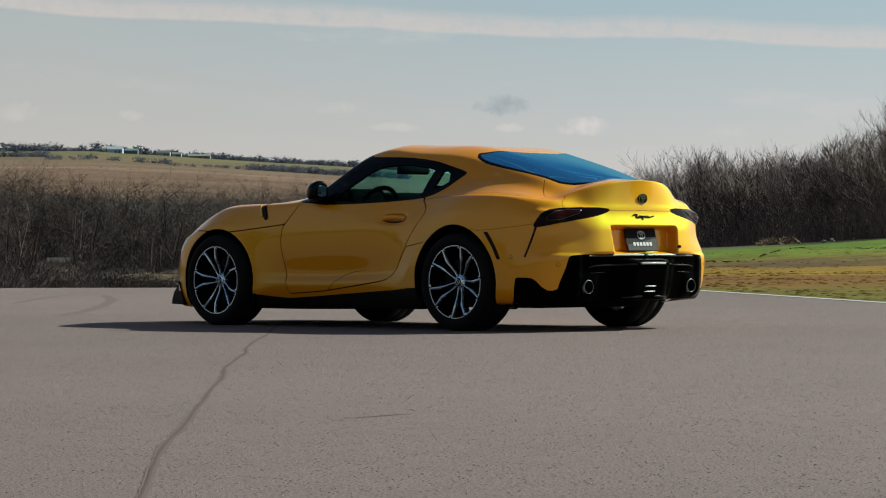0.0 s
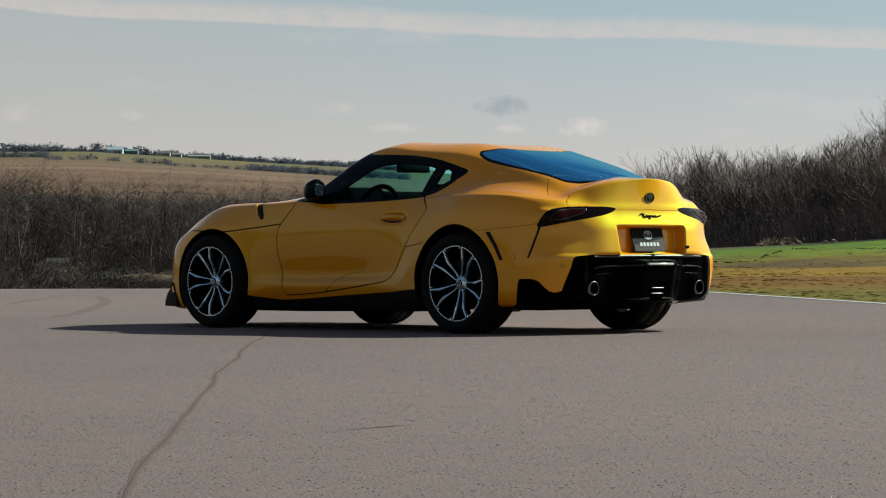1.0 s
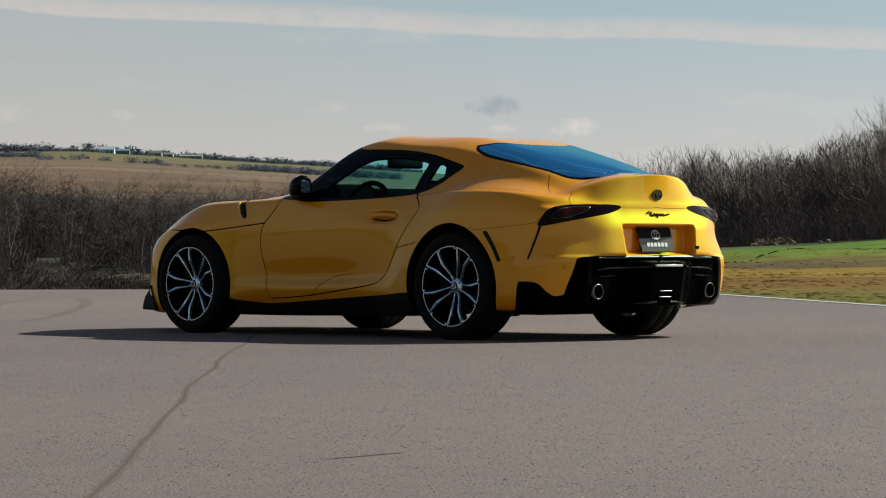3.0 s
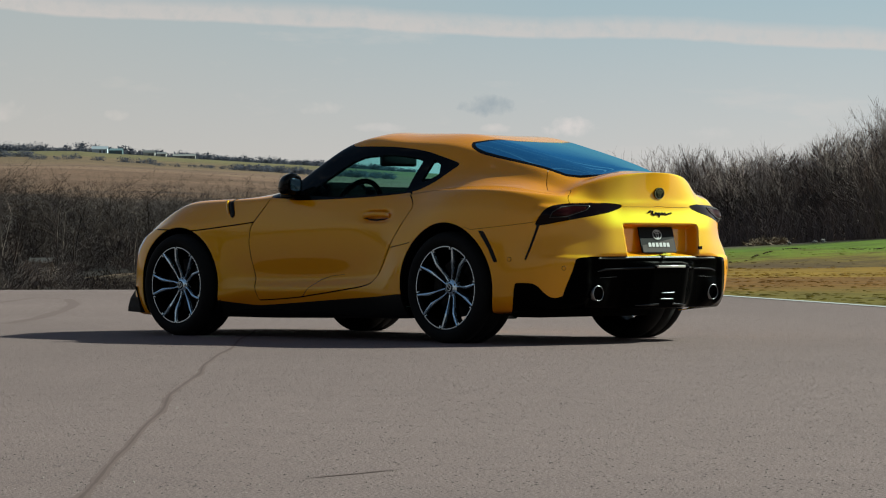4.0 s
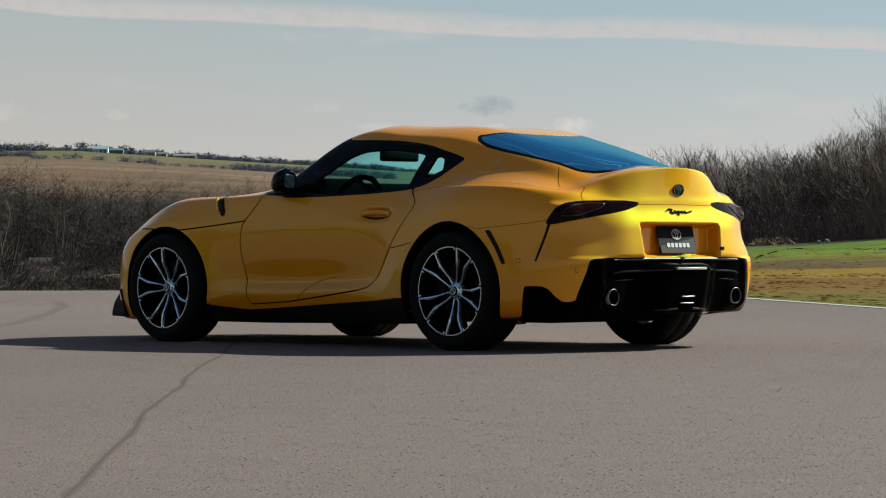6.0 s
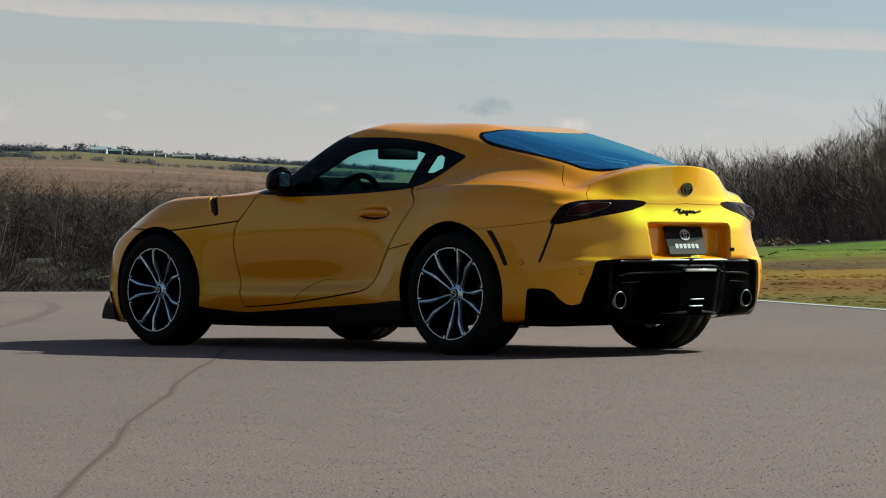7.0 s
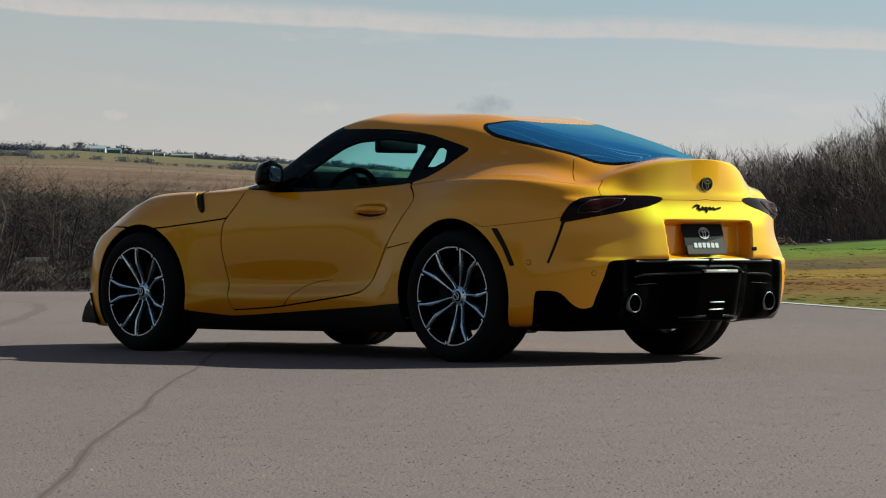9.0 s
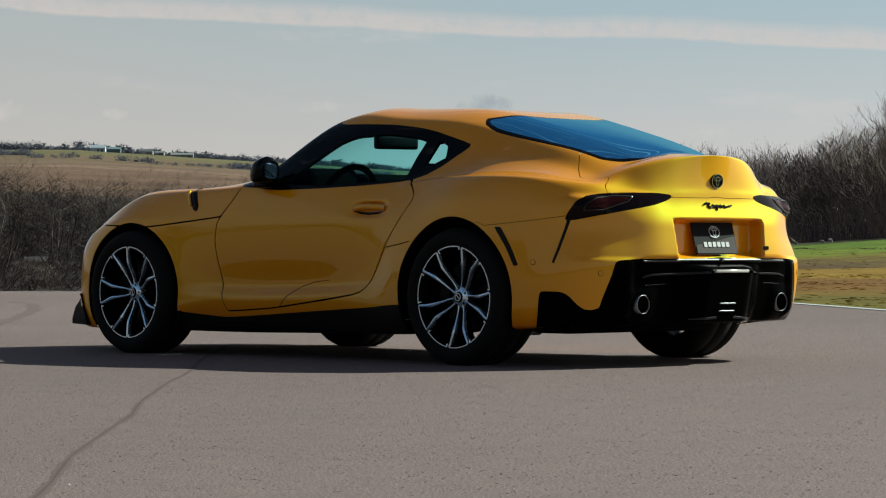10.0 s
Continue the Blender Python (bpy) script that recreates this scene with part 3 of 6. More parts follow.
SLIM = [make_tree(11 + i, 7.5, 3, 0.50, 3, "slim bare winter tree in a dense thicket", PALE_BARK, 0.34, 0.0060, 0.62, 0.005) for i in range(7)]
BROAD = [make_tree(31 + i, 9.4 + 0.5 * i, 1 + i % 2, 0.95, 4, "broad bare winter tree at the field's foot", BARK, 0.16, 0.0065, 0.8, 0.007) for i in range(6)]


def thicket_right():
    rnd = random.Random(5)
    out = []
    for px in np.arange(940, 1680, 4.7):
        d = 290 - (px - 1040) * 0.215 + rnd.uniform(-4, 4) + rnd.choice((0, 6, 13))
        size = rnd.uniform(0.80, 1.04) * (1.0 + 0.15 * max(0.0, min(1.0, (1450 - px) / 200)) + 0.05 * max(0.0, min(1.0, (px - 1490) / 50)))
        out.append((d, (px - 784 + rnd.uniform(-4, 4)) / 5207 * d, size))
    return out


def thicket_left():
    rnd = random.Random(6)
    out = []
    for px in np.arange(-90, 700, 5.6):
        d = rnd.uniform(350 if 165 < px < 345 else 372 if 70 < px < 130 else 295, 430)
        out.append((d, (px - 784 + rnd.uniform(-6, 6)) / 5207 * d, rnd.uniform(0.60, 0.90) + 0.45 * max(0, noise.noise(Vector((px / 55, 4, 0)))) + 0.12 + 0.22 * max(0.0, min(1.0, (130 - px) / 80))))
    return out


plant(SLIM, thicket_right(), "trees of the thicket beyond the grass", 3)
plant(BROAD, thicket_left(), "trees below the tan field", 4)


def brush(name, seed, spots, label, bark, thin=1.0):
    """Undergrowth: fans of thin stems, far more than one could count."""
    rnd = random.Random(seed)
    segs = []
    for d, l, tall, n, loose in spots:
        x, y = to_world(d, l)
        o = Vector((x, y, land_height(d, l) - 0.05))
        for _ in range(n):
            b = o + Vector((rnd.gauss(0, tall * 0.35), rnd.gauss(0, tall * 0.35), 0))
            w = Vector((rnd.gauss(0, loose), rnd.gauss(0, loose), 1)).normalized()
            h = tall * rnd.uniform(0.35, 1.0)
            m = b + w * h * 0.55
            w2 = (w + Vector((rnd.gauss(0, loose), rnd.gauss(0, loose), 0.1))).normalized()
            segs += [(b, m, 0.022 * thin, 0.015 * thin), (m, m + w2 * h * 0.45, 0.015 * thin, 0.006 * thin)]
            for _ in range(2):
                w3 = (w + Vector((rnd.gauss(0, 0.6), rnd.gauss(0, 0.6), 0.2))).normalized()
                segs.append((m, m + w3 * h * 0.35, 0.011 * thin, 0.005 * thin))
    ob = mesh_object(name, *twig_mesh(segs, 2), bark)
    tagged(ob, label, "undergrowth", kind="stuff")


rb = random.Random(8)
brush("undergrowth", 21, [(d, (px - 784) / 5207 * d, rb.uniform(1.6, 4.2), 34, 0.30) for px in np.arange(950, 1680, 5.0) for d in [284 - (px - 1040) * 0.215 + rb.uniform(-4, 14)]], "tangled bare undergrowth at the thicket's foot", PALE_BARK, 0.6)
brush("undergrowth", 22, [(d, (px - 784) / 5207 * d, rb.uniform(0.8, 3.4), 34, 0.75) for px in np.arange(-90, 700, 1.8) for d in [rb.uniform(345 if 165 < px < 345 else 372 if 70 < px < 130 else 205, 420)]], "tangled bare undergrowth below the field", mat_bark(1.0), 0.55)


def twig_cloud(name, seed, spots, label, bark, count=170, size=0.55):
    """Shrubs and crowns: clouds of short fine twigs that fan up and outwards."""
    rnd = random.Random(seed)
    segs = []
    for d, l, wide, tall in spots:
        o = Vector((*to_world(d, l), land_height(d, l)))
        for _ in range(count):
            a, r, h = rnd.uniform(0, 6.283), rnd.random() ** 0.5, rnd.random()
            reach = wide * r * math.sin(math.pi * min(0.15 + 0.85 * h, 0.97)) ** 0.6
            p = o + Vector((math.cos(a) * reach, math.sin(a) * reach, tall * h))
            w = Vector((math.cos(a) * r + rnd.gauss(0, 0.5), math.sin(a) * r + rnd.gauss(0, 0.5), 0.9 + rnd.gauss(0, 0.4))).normalized()
            n = size * rnd.uniform(0.5, 1.5)
            segs.append((p, p + w * n, rnd.uniform(0.010, 0.022), 0.004))
    ob = mesh_object(name, *twig_mesh(segs, 2), bark)
    tagged(ob, label, "undergrowth", kind="stuff")


rt = random.Random(51)
left_spots = []
for px in np.arange(-90, 690, 2.4):
    d = rt.uniform(345 if 165 < px < 345 else 372 if 70 < px < 130 else 262, 430)
    left_spots.append((d, (px - 784) / 5207 * d, rt.uniform(1.0, 2.6), rt.uniform(1.6, 3.4) + rt.random() ** 2 * 5.0 * (d - 230) / 200))
twig_cloud("shrubs", 61, left_spots, "dark bare shrubs crowding below the field", BARK, 300)
right_spots = []
for px in np.arange(955, 1690, 2.6):
    d = 288 - (px - 1040) * 0.215 + rt.uniform(-6, 14)
    right_spots.append((d, (px - 784) / 5207 * d, rt.uniform(0.8, 1.7), rt.uniform(2.4, 6.4)))
twig_cloud("shrubs", 62, right_spots, "grey-brown bare shrubs filling the thicket", mat_bark(2.1), 170)
pale_spots = [(268 + k * 3, (px - 784) / 5207 * (268 + k * 3), 1.0, 2.3) for k, px in enumerate((148, 160, 76, 86, 97, 108, 118))]
twig_cloud("shrubs", 63, pale_spots, "pale grey bare shrubs beside the road's edge", mat_bark(1.15), 420, 0.4)
edge_spots = [(d, (px - 784) / 5207 * d, 0.5, 0.55) for px in np.arange(-90, 345, 1.8) for d in [rt.uniform(228, 288)]]
twig_cloud("dead_stalks", 65, edge_spots, "low dry stalks along the foot of the slope", mat_bark(1.1), 40, 0.3)


def build_bank():
    """A rough tan bank of dead grass that rises towards one end."""
    verts, faces, nu, nv = [], [], 40, 24
    for i in range(nu):
        for j in range(nv):
            u, v = i / (nu - 1), j / (nv - 1)
            d = 288 + 46 * v
            l = ((172 + 210 * u) - 784) / 5207 * d
            x, y = to_world(d, l)
            dome = math.sin(math.pi * v) ** 0.7 * math.sin(math.pi * min(u * 0.62, 1)) ** 0.8
            verts.append((x, y, land_height(d, l) - 0.15 + dome * 1.45 * (0.8 + 0.5 * noise.noise(Vector((x, y, 1)) * 0.35))))
    for i in range(nu - 1):
        for j in range(nv - 1):
            a = i * nv + j
            faces.append((a, a + nv, a + nv + 1, a + 1))
    m, t, b = material("dead_grass", (0.16, 0.11, 0.07), 0.95, spec=0.1)
    n, w = noise_node(t, 0.9, 5, 0.7), noise_node(t, 0.25, 3, 0.6, "Object", (1, 1, 3))
    c = ramp(t, n.outputs["Fac"], [(0.34, (0.022, 0.016, 0.013)), (0.5, (0.080, 0.052, 0.035)), (0.7, (0.17, 0.115, 0.078))]).outputs[0]
    c = mix(t, 0.8, c, ramp(t, w.outputs["Fac"], [(0.40, (0.35, 0.34, 0.33)), (0.52, (1.1, 1.05, 1.0))]).outputs[0], "MULTIPLY")
    t.links.new(c, b.inputs["Base Color"])
    bump(t, b, n.outputs["Fac"], 0.6, 0.2)
    ob = mesh_object("grass_bank", verts, faces, m, None, "", True)
    tagged(ob, "tan bank of dead grass below the trees", "bank", kind="structure")


build_bank()
bank_spots = [(d, (px - 784) / 5207 * d, 0.7, 0.8) for px, d in zip(np.arange(176, 330, 3.0), [rt.uniform(288, 330) for _ in range(60)])]
twig_cloud("dead_stalks", 64, bank_spots, "dry stalks over the tan bank", BARK, 60, 0.35)


def far_clumps(name, seed, spots, label, count=170, mat=None):
    """Far hedge trees: loose clumps of small facets."""
    rnd = random.Random(seed)
    verts, faces = [], []
    for d, l, w, h in spots:
        x, y = to_world(d, l)
        o = Vector((x, y, land_height(d, l)))
        for _ in range(count):
            a, r, z = rnd.uniform(0, 6.283), rnd.random() ** 0.6, rnd.random()
            core = rnd.random() < 0.35
            if core:
                r, z = r * 0.75, z * 0.78
            c = o + Vector((math.cos(a) * r * w * (1.05 - 0.7 * abs(z - 0.4)), math.sin(a) * r * w, z * h * (1 - 0.25 * r)))
            s = (rnd.uniform(0.09, 0.15) if core else rnd.uniform(0.025, 0.06)) * h
            i = len(verts)
            for _ in range(3):
                verts.append(c + Vector((rnd.gauss(0, s), rnd.gauss(0, s), rnd.gauss(0, s * 0.8))))
            faces.append((i, i + 1, i + 2))
    ob = mesh_object(name, verts, faces, mat or HEDGE)
    tagged(ob, label, "hedge", kind="stuff")


def mat_hedge():
    """Leafless hedge, far haze put into its blue-grey colour: half the light passes through the twigs."""
    m, t, b = material("far_hedge_hazed", (0.088, 0.092, 0.118), 0.95, spec=0.1)
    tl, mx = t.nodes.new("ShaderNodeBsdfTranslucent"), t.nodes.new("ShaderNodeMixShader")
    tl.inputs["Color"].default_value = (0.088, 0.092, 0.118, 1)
    t.links.new(b.outputs[0], mx.inputs[1])
    t.links.new(tl.outputs[0], mx.inputs[2])
    t.links.new(mx.outputs[0], t.nodes["Material Output"].inputs["Surface"])
    return m


HEDGE = mat_hedge()


def far_row(seed, x0, x1, step, d, w, h, gaps=0.0):
    rnd = random.Random(seed)
    out = []
    px = x0
    while px < x1:
        if rnd.random() > gaps:
            k = rnd.uniform(0.6, 1.3)
            dd = d + rnd.uniform(-12, 12)
            out.append((dd, (px - 784) / 5207 * dd, w * k, h * k))
        px += step * rnd.uniform(0.5, 1.5)
    return out


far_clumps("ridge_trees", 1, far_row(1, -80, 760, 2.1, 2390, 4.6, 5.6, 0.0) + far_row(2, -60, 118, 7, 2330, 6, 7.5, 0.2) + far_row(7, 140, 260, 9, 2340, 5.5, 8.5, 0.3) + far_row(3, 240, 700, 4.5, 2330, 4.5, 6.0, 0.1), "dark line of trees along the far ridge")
rs = random.Random(41)
DRY = material("dry_shrub", (0.05568, 0.03799, 0.0262), 0.95, spec=0.1)[0]
far_clumps("field_scrub", 8, [(d, rs.uniform(-0.17, 0.0) * d, rs.uniform(0.6, 1.8), rs.uniform(0.35, 1.0)) for d in [rs.uniform(600, 980) for _ in range(800)]], "low dry scrub over the tan field", 10, DRY)
# two belts out of view, added so that the car's side mirrors a dark band
rz = random.Random(77)
far_clumps("tree_belt", 9, [(-75 + rz.uniform(-25, 25) - abs(k) * 0.1, k, 3.2, rz.uniform(6, 10)) for k in range(-150, 151, 4)], "unseen dark belt of trees across the tarmac, added for the car's reflections")
far_clumps("tree_belt", 10, [(k, -88 + rz.uniform(-9, 9), 3.2, rz.uniform(4.5, 9)) for k in range(-110, 70, 4)], "unseen dark belt of trees along the tarmac, added for the car's reflections")
far_clumps("field_hedge", 4, far_row(4, -80, 80, 4, 1500, 3.2, 3.4, 0.1) + far_row(5, 85, 300, 6.5, 1300, 2.4, 2.4, 0.4) + far_row(11, 300, 440, 7, 1230, 1.7, 1.7, 0.45) + far_row(6, 440, 720, 2.8, 1200, 2.6, 2.7, 0.02), "scrubby hedge between the fields")


BARN_DARK = material("barn_dark", (0.11, 0.12, 0.13), 0.7)[0]


def farm_building(px, d, wide, deep, wall, roof_h, colour, roof_colour, label):
    x, y = to_world(d, (px - 784) / 5207 * d)
    z = land_height(d, (px - 784) / 5207 * d) - 0.3
    m = Matrix.Translation((x, y, z)) @ Matrix.Rotation(math.atan2(VIEW_R.y, VIEW_R.x), 4, "Z")
    house = tagged(new("farm_building"), label, "building", "farm buildings")
    house.matrix_basis = m
    w, h = wide / 2, deep / 2
    mesh_object("wall", [(-w, -h, 0), (w, -h, 0), (w, h, 0), (-w, h, 0), (-w, -h, wall), (w, -h, wall), (w, h, wall), (-w, h, wall), (-w, 0, wall + roof_h), (w, 0, wall + roof_h)],
                [(0, 1, 5, 4), (1, 2, 6, 9, 5), (2, 3, 7, 6), (3, 0, 4, 8, 7)], material("farm_wall", colour, 0.8)[0], house)
    e = 0.35
    mesh_object("roof", [(-w - e, -h - e, wall - .1), (w + e, -h - e, wall - .1), (w + e, 0, wall + roof_h + .12), (-w - e, 0, wall + roof_h + .12), (w + e, h + e, wall - .1), (-w - e, h + e, wall - .1)],
                [(0, 1, 2, 3), (3, 2, 4, 5)], material("farm_roof", roof_colour, 0.5)[0], house)
    for k in (0.1, 0.6):
        mesh_object("door_opening" if k == 0.1 else "window", [(w * k - 0.8, -h - .05, 0.2), (w * k + 0.8, -h - .05, 0.2), (w * k + 0.8, -h - .05, wall * .7), (w * k - 0.8, -h - .05, wall * .7)], [(0, 1, 2, 3)], BARN_DARK, house)


farm_building(203, 2310, 12, 8, 3.4, 2.2, (0.42, 0.48, 0.54), (0.34, 0.38, 0.42), "pale metal barn on the far ridge")
farm_building(232, 2300, 10, 7, 3.0, 1.4, (0.08515, 0.1441, 0.1572), (0.131, 0.1965, 0.2162), "blue-green shed on the far ridge")
farm_building(290, 2290, 9, 6, 2.6, 1.6, (0.36, 0.36, 0.35), (0.131, 0.131, 0.131), "white farmhouse on the far ridge")
farm_building(312, 2280, 7, 5, 2.2, 1.2, (0.36, 0.35, 0.33), (0.1965, 0.1965, 0.1965), "small white shed on the far ridge")
farm_building(352, 2270, 17, 6, 2.2, 1.0, (0.2358, 0.2292, 0.2162), (0.2489, 0.2424, 0.2292), "long pale shed on the far ridge")
farm_building(103, 362, 2.2, 2.0, 0.8, 0.4, (0.085, 0.074, 0.060), (0.050, 0.040, 0.032), "small pale shed behind the bare trees")

STRAW = material("dead_brush", (0.1965, 0.1441, 0.09825), 0.95, spec=0.1)[0]
brush("brush_heap", 23, [(166 + k % 3, (px - 784) / 5207 * 166, 0.75, 60, 1.6) for k, px in enumerate((1352, 1366, 1380, 1392, 1404))], "pale heap of cut brush at the thicket's foot", STRAW)


def boulder(px, d, size, seed):
    """A weathered stone: a rough ball, flattened."""
    bm = bmesh.new()
    bmesh.ops.create_icosphere(bm, subdivisions=2, radius=1.0)
    for v in bm.verts:
        v.co *= 1 + 0.6 * noise.noise(v.co * 1.4 + Vector((seed, 0, 0)))
        v.co = Vector((v.co.x * size, v.co.y * size * 0.8, v.co.z * size * 0.62))
    l = (px - 784) / 5207 * d
    x, y = to_world(d, l)
    ob = part("boulder", bm, BOULDER, None, "", False)
    ob.matrix_basis = Matrix.Translation((x, y, land_height(d, l) + size * 0.25)) @ Matrix.Rotation(seed * 1.7, 4, "Z")
    tagged(ob, "pale weathered boulder at the thicket's foot", "boulder", "boulders")


BOULDER = material("pale_stone", (0.2751, 0.2489, 0.2227), 0.9)[0]
for px, d, size, seed in ((1412, 160, 0.12, 1), (1456, 158, 0.15, 2), (1471, 160, 0.18, 3)):
    boulder(px, d, size, seed)

# ---- the car ----
# Body hull: feature lines run round the left half from the rear's middle to the nose. Each has 17 stations:
# tail middle, inner tail, tail, rear corner, behind wheel, rear axle, before wheel, door rear, door middle, door front/cowl, scuttle,
# behind front wheel, front axle, before front wheel, front corner, nose, nose middle. x forward, y left, z up.
HULL = [
    # underside edge
    [(-2.00, 0, .225), (-1.995, .24, .225), (-1.98, .42, .225), (-1.88, .69, .225), (-1.66, .78, .18), (-1.235, .78, .16), (-.85, .78, .14), (-.5, .77, .135), (0, .76, .13), (.45, .76, .125), (.62, .76, .125),
     (.85, .76, .125), (1.235, .76, .125), (1.62, .76, .125), (1.86, .64, .125), (2.10, .40, .125), (2.17, 0, .125)],
    # sill bottom
    [(-2.06, 0, .205), (-2.055, .24, .205), (-2.04, .43, .205), (-1.93, .74, .20), (-1.66, .865, .19), (-1.235, .88, .17), (-.85, .86, .15), (-.5, .81, .145), (0, .785, .14), (.45, .775, .135), (.62, .775, .135),
     (.85, .785, .135), (1.235, .87, .135), (1.63, .845, .135), (1.90, .68, .14), (2.13, .41, .14), (2.20, 0, .14)],
    # sill top
    [(-2.10, 0, .34), (-2.098, .25, .34), (-2.085, .45, .34), (-1.965, .785, .335), (-1.66, .898, .29), (-1.235, .925, .29), (-.85, .905, .292), (-.5, .868, .315), (0, .852, .305), (.45, .846, .300), (.62, .850, .302),
     (.85, .868, .270), (1.235, .905, .25), (1.64, .872, .25), (1.905, .70, .25), (2.145, .41, .25), (2.23, 0, .25)],
    # lower body
    [(-2.125, 0, .505), (-2.12, .25, .505), (-2.105, .45, .50), (-1.975, .79, .485), (-1.66, .903, .42), (-1.235, .928, .42), (-.85, .912, .42), (-.58, .850, .40), (0, .812, .38), (.45, .816, .38), (.62, .830, .39),
     (.85, .866, .40), (1.235, .908, .40), (1.64, .875, .40), (1.895, .70, .40), (2.14, .40, .40), (2.24, 0, .40)],
    # middle
    [(-2.115, 0, .66), (-2.108, .25, .66), (-2.09, .44, .65), (-1.942, .754, .63), (-1.66, .904, .57), (-1.235, .928, .57), (-.85, .900, .57), (-.62, .860, .55), (0, .844, .54), (.45, .846, .54), (.62, .853, .54),
     (.85, .866, .55), (1.235, .906, .56), (1.64, .868, .54), (1.87, .695, .52), (2.115, .395, .50), (2.22, 0, .50)],
    # waist
    [(-2.110, 0, .805), (-2.097, .24, .803), (-2.066, .433, .795), (-1.92, .752, .755), (-1.66, .890, .755), (-1.235, .918, .765), (-.85, .868, .72), (-.57, .857, .69), (0, .854, .68), (.45, .853, .68), (.62, .857, .68),
     (.85, .866, .68), (1.235, .890, .70), (1.63, .835, .635), (1.85, .680, .585), (2.095, .39, .56), (2.20, 0, .55)],
    # shoulder
    [(-2.106, 0, .868), (-2.085, .253, .856), (-1.998, .480, .848), (-1.900, .668, .861), (-1.66, .822, .893), (-1.235, .838, .905), (-.85, .790, .874), (-.5, .822, .79), (0, .834, .785), (.45, .835, .785), (.62, .838, .785),
     (.85, .840, .785), (1.235, .846, .775), (1.62, .780, .685), (1.845, .650, .615), (2.08, .38, .585), (2.18, 0, .58)],
    # belt, shelf behind it, crown of the front wing
    [(-2.114, 0, 1.000), (-2.070, .232, .988), (-1.959, .452, .936), (-1.850, .604, .879), (-1.66, .712, .906), (-1.235, .758, .916), (-.85, .742, .906), (-.5, .765, .895), (0, .800, .876), (.42, .810, .870), (.60, .808, .868),
     (.88, .795, .862), (1.24, .775, .848), (1.60, .715, .742), (1.85, .610, .635), (2.06, .37, .600), (2.16, 0, .600)],
    # middle of the side glass
    [(-2.094, 0, 1.004), (-2.050, .223, .993), (-1.941, .425, .948), (-1.826, .545, .902), (-1.65, .570, .946), (-1.235, .618, 1.002), (-.85, .645, 1.045), (-.5, .690, 1.05), (0, .730, 1.02), (.42, .782, .890), (.60, .772, .882),
     (.90, .725, .878), (1.25, .690, .868), (1.60, .640, .768), (1.85, .545, .660), (2.04, .33, .620), (2.14, 0, .620)],
    # roof rail, side of the rear window
    [(-2.02, 0, 1.007), (-1.985, .200, .999), (-1.895, .335, .972), (-1.80, .430, .964), (-1.63, .460, 1.022), (-1.24, .490, 1.118), (-.88, .535, 1.192), (-.52, .565, 1.220), (-.10, .578, 1.211), (.41, .752, .905), (.60, .715, .893),
     (.95, .600, .878), (1.30, .550, .856), (1.65, .500, .766), (1.90, .420, .672), (2.05, .27, .635), (2.13, 0, .632)],
    # roof side, the twin bubbles' crown
    [(-1.97, 0, 1.010), (-1.955, .17, 1.005), (-1.90, .24, .995), (-1.81, .270, 1.020), (-1.60, .265, 1.090), (-1.20, .275, 1.196), (-.85, .285, 1.261), (-.45, .290, 1.275), (-.04, .300, 1.243), (.68, .400, .940), (.82, .390, .915),
     (1.05, .350, .892), (1.40, .330, .850), (1.72, .300, .758), (1.95, .250, .680), (2.07, .16, .642), (2.12, 0, .640)],
    # centre line
    [(-1.91, 0, 1.018), (-1.885, 0, 1.022), (-1.86, 0, 1.032), (-1.78, 0, 1.055), (-1.57, 0, 1.113), (-1.18, 0, 1.207), (-.85, 0, 1.259), (-.45, 0, 1.274), (0, 0, 1.247), (.78, 0, .958), (.90, 0, .928),
     (1.12, 0, .900), (1.45, 0, .842), (1.78, 0, .760), (2.00, 0, .685), (2.09, 0, .648), (2.11, 0, .645)],
]


def cubic(knots, pts, at):
    """A natural cubic spline through pts (n, k) at the knots."""
    n, h = len(knots), np.diff(knots)
    a, rhs = np.zeros((n, n)), np.zeros((n, pts.shape[1]))
    a[0, 0] = a[-1, -1] = 1
    for i in range(1, n - 1):
        a[i, i - 1 : i + 2] = h[i - 1], 2 * (h[i - 1] + h[i]), h[i]
        rhs[i] = 6 * ((pts[i + 1] - pts[i]) / h[i] - (pts[i] - pts[i - 1]) / h[i - 1])
    m = np.linalg.solve(a, rhs)
    i = np.clip(np.searchsorted(knots, at) - 1, 0, n - 2)
    hi, lo, up = h[i][:, None], (at - knots[i])[:, None], (knots[i + 1] - at)[:, None]
    return (m[i] * up**3 + m[i + 1] * lo**3) / (6 * hi) + (pts[i] / hi - m[i] * hi / 6) * up + (pts[i + 1] / hi - m[i + 1] * hi / 6) * lo


